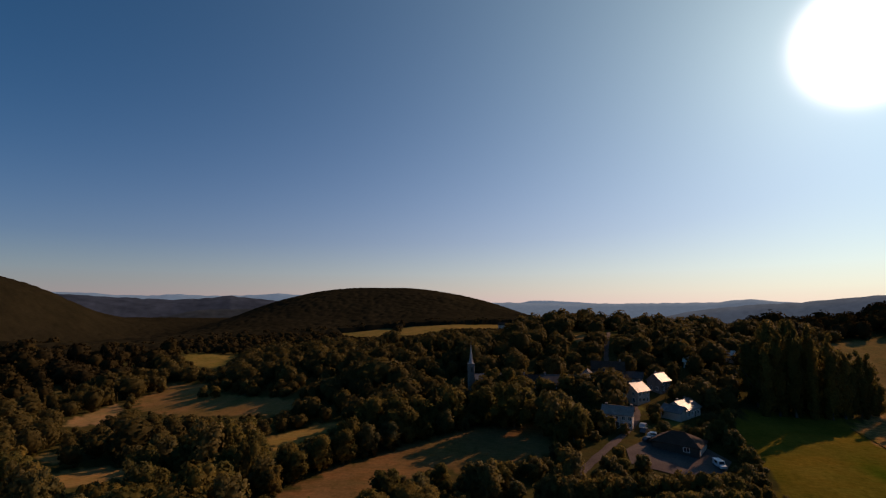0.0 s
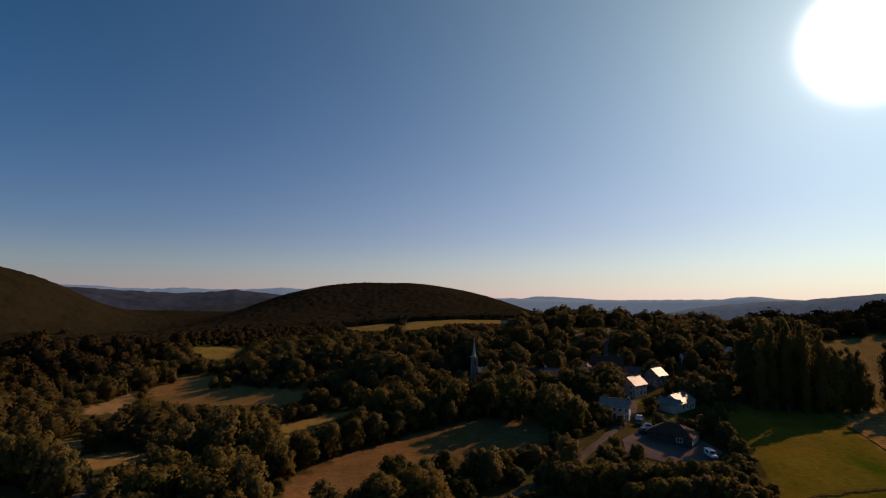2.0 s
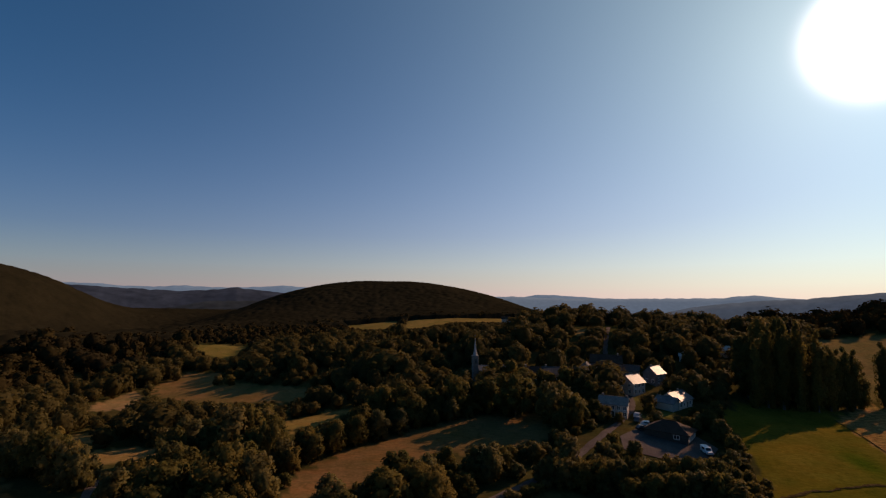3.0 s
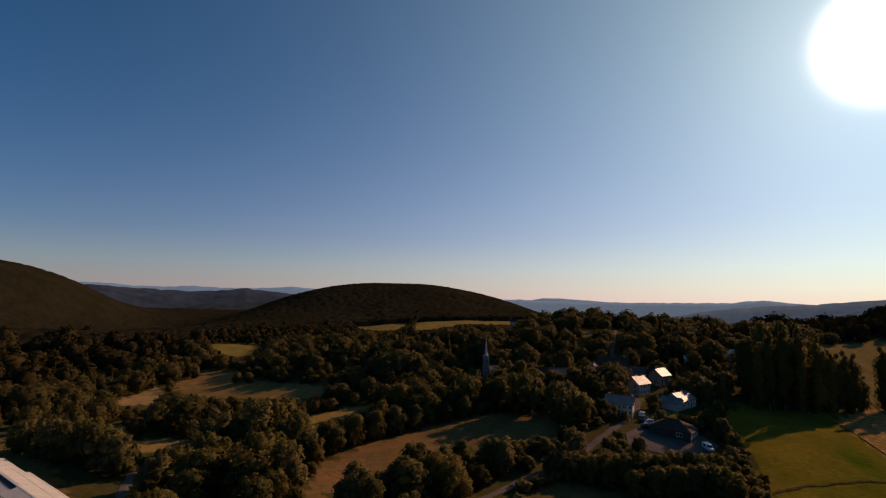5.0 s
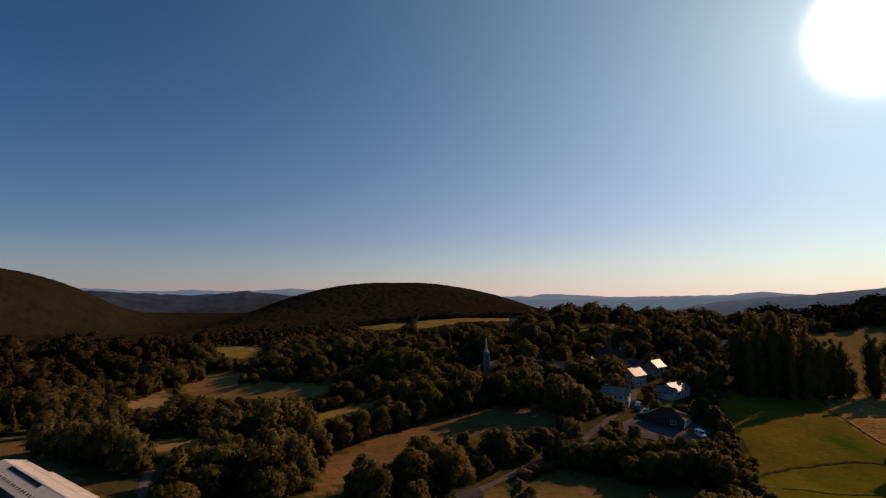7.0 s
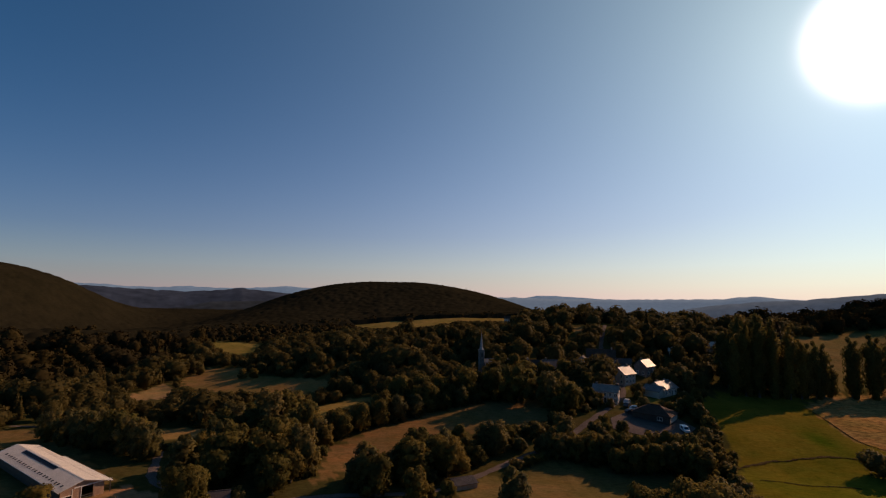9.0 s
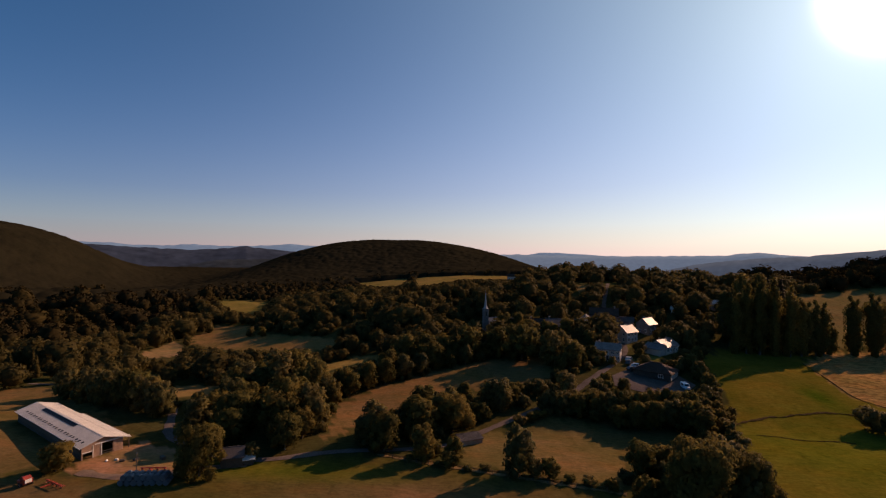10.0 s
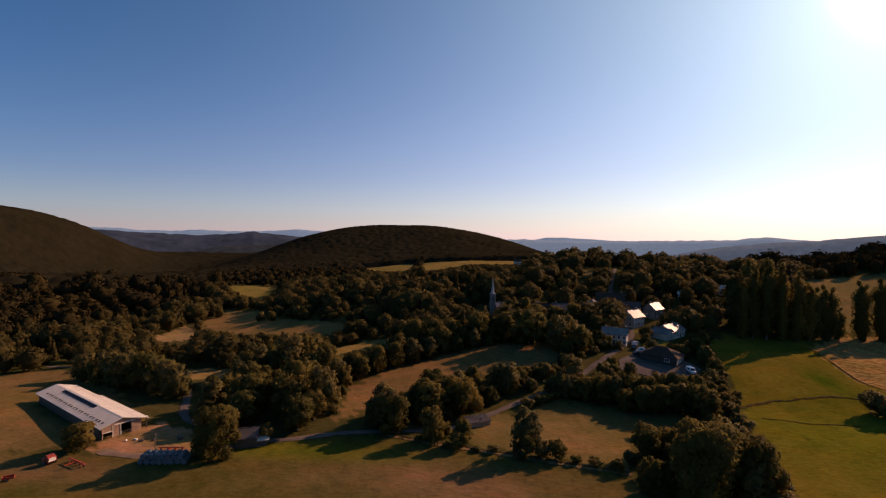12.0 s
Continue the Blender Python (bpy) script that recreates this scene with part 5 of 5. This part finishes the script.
def trailer(x, y, turn):
    ob = empty("trailer", pose(x, y, ground_z(x, y), 0, 0, turn) @ Matrix.Diagonal((0.55, 0.55, 0.6, 1)), "small red farm trailer with open box", "farm machine")
    part("bed", boxm(-1.7, 1.7, -1.0, 1.0, 0.75, 0.87), REDPAINT, ob)
    for a in ((-1.7, 1.7, -1.0, -0.94), (-1.7, 1.7, 0.94, 1.0), (-1.7, -1.64, -0.94, 0.94), (1.64, 1.7, -0.94, 0.94)):
        part("side_board", boxm(*a, 0.87, 1.45), REDPAINT, ob)
    part("drawbar", boxm(1.7, 3.1, -0.07, 0.07, 0.6, 0.72), STEEL, ob)
    for s in (-0.95, 0.95):
        wheel(ob, -0.2, s, 0.42, 0.24)


def baler(x, y, turn):
    ob = empty("baler", pose(x, y, ground_z(x, y), 0, 0, turn), "red round baler standing in grass beside the yard", "farm machine")
    drum = bmesh.new()
    tube(drum, (-0.3, -0.75, 1.15), (-0.3, 0.75, 1.15), 0.92, 0.92, 18)
    bmesh.ops.bevel(drum, geom=[e for e in drum.edges if abs(e.verts[0].co.y - e.verts[1].co.y) < 0.01], offset=0.08, segments=2, affect="EDGES")
    part("bale_chamber", drum, REDPAINT, ob)
    part("tailgate", boxm(-1.32, -0.5, -0.8, 0.8, 0.7, 1.75, bevel=0.1), REDPAINT, ob)
    # sunlight on the red end is painted as a pale panel
    part("tail_panel", boxm(-1.36, -1.31, -0.6, 0.6, 0.85, 1.6, bevel=0.01), BEAM, ob, "pale panel for the sunlit end of the tailgate")
    part("side_box", boxm(-0.6, 0.8, 0.8, 1.05, 0.7, 1.4, bevel=0.05), REDPAINT, ob)
    part("chassis", boxm(-0.9, 1.2, -0.6, 0.6, 0.42, 0.58), STEEL, ob)
    part("drawbar", boxm(1.0, 2.8, -0.09, 0.09, 0.45, 0.6), REDPAINT, ob)
    reel = bmesh.new()
    tube(reel, (0.95, -0.8, 0.35), (0.95, 0.8, 0.35), 0.16, 0.16, 8)
    for n in range(10):
        tube(reel, (0.95, -0.72 + n * 0.16, 0.35), (1.25, -0.72 + n * 0.16, 0.22), 0.015, 0.01, 4)
    part("pickup_reel", reel, STEEL, ob)
    for side in (-0.95, 0.95):
        wheel(ob, -0.3, side, 0.5, 0.32)


baler(-98.2, 59.6, 160)
tedder(-92.0, 59.8, -20)
trailer(-99.2, 51.9, 40)
tedder(-76.5, 68.6, 10)
bm = bmesh.new(); tube(bm, (0, 0, -0.5), (0, 0, 4.2), 0.11, 0.09, 8)
ob = empty("pole", pose(-79.6, 67.5, ground_z(-79.6, 67.5)), "thin wooden pole standing in the yard", "pole")
part("shaft", bm, DARKWOOD, ob)
part("cap", boxm(-0.14, 0.14, -0.14, 0.14, 4.2, 4.3), STEEL, ob)
for n, (x, y, s, mat, what) in enumerate(((-88.6, 72.4, 0.32, BEAM, "pale feed trough"), (-86.8, 72.0, 0.42, DARKWOOD, "dark wooden crate"), (-84.2, 73.0, 0.45, RUBBER, "black water barrel"), (-90.4, 71.6, 0.28, BEAM, "pale sack on the ground"), (-79.0, 75.0, 0.6, DARKWOOD, "stack of dark timber"))):
    kind = what.split()[-1] if n != 3 and n != 4 else ("sack" if n == 3 else "timber")
    bm = boxm(-s * 1.3, s * 1.3, -s * 0.8, s * 0.8, -0.05, s * 1.2, bevel=0.12)
    me = bpy.data.meshes.new(kind); bm.to_mesh(me); bm.free(); me.materials.append(mat)
    o = new(kind, me); o.matrix_world = pose(x, y, ground_z(x, y), 0, 0, n * 37)
    tagged(o, what + " in the barn yard", kind)


# ---- cars ----
def car(x, y, turn, paint, label, long=4.3, tall=1.5, van=False):
    ob = empty("van" if van else "car", pose(x, y, ground_z(x, y) + 0.16, 0, 0, turn), label, "van" if van else "car")
    h = long / 2
    belt = tall * 0.58
    side = [(-h, 0.35), (h, 0.35), (h, belt * 0.85), (h * 0.55, belt)] + ([(h * 0.42, tall), (-h, tall)] if van else [(h * 0.2, tall), (-h * 0.55, tall), (-h * 0.95, belt)])
    bm = bmesh.new()
    rows = [[bm.verts.new((a, s, b)) for a, b in side] for s in (-0.88, 0.88)]
    k = len(side)
    for n in range(k):
        bm.faces.new((rows[0][n], rows[0][(n + 1) % k], rows[1][(n + 1) % k], rows[1][n]))
    bm.faces.new(rows[0][::-1]); bm.faces.new(rows[1])
    bmesh.ops.recalc_face_normals(bm, faces=bm.faces)
    bmesh.ops.bevel(bm, geom=list(bm.edges), offset=0.07, segments=2, affect="EDGES")
    part("body", bm, paint, ob)
    for s in (-0.885, 0.885):
        part("side_window", boxm(-h * 0.5, h * 0.25, s - 0.012, s + 0.012, belt + 0.06, tall - 0.16), GLASS, ob)
    w = bmesh.new()
    a, b = (h * 0.56, belt + 0.06), ((h * 0.44, tall - 0.1) if van else (h * 0.24, tall - 0.1))
    q = [w.verts.new(p) for p in ((a[0] + 0.02, -0.7, a[1]), (a[0] + 0.02, 0.7, a[1]), (b[0] + 0.02, 0.66, b[1]), (b[0] + 0.02, -0.66, b[1]))]
    f = w.faces.new(q)
    bmesh.ops.solidify(w, geom=[f], thickness=0.02)
    part("windscreen", w, GLASS, ob)
    for s in (-0.6, 0.6):
        part("headlight", boxm(h - 0.05, h + 0.02, s - 0.16, s + 0.16, belt * 0.62, belt * 0.8), FRAMEPAINT, ob)
    for xx in (-h * 0.62, h * 0.62):
        for s in (-0.8, 0.8):
            wheel(ob, xx, s, 0.32, 0.2)


car(60.4, 139.6, -88, VANPAINT, "white delivery van parked on the forecourt", 4.4, 1.9, True)
car(49.2, 166.6, 60, CARGREY, "silver car parked beside the road")
car(48.4, 162.6, 55, CARDARK, "dark car parked beside the road")
car(47.5, 155.0, 20, CARDARK, "dark car parked beside the house")
car(50.0, 158.6, -20, VANPAINT, "white car parked beside the house")

# post-and-wire fence along the meadow and the shelter field
fence = path_points((-26, 82.5, -12, 79.8, 3, 76.8, 12, 74, 25, 71.4), 3.0)
ob = empty("fence", pose(0, 0, 0), "thin post and wire fence along the meadow edge", "fence")
wire = bmesh.new()
for n, (x, y) in enumerate(fence):
    z = ground_z(x, y)
    bm = bmesh.new(); tube(bm, (x, y, z - 0.3), (x, y, z + 1.2), 0.06, 0.05, 6)
    part("post", bm, DARKWOOD, ob)
    if n:
        px, py = fence[n - 1]
        for hh in (0.5, 1.0):
            tube(wire, (px, py, ground_z(px, py) + hh), (x, y, z + hh), 0.01, 0.01, 3)
part("wire", wire, STEEL, ob)
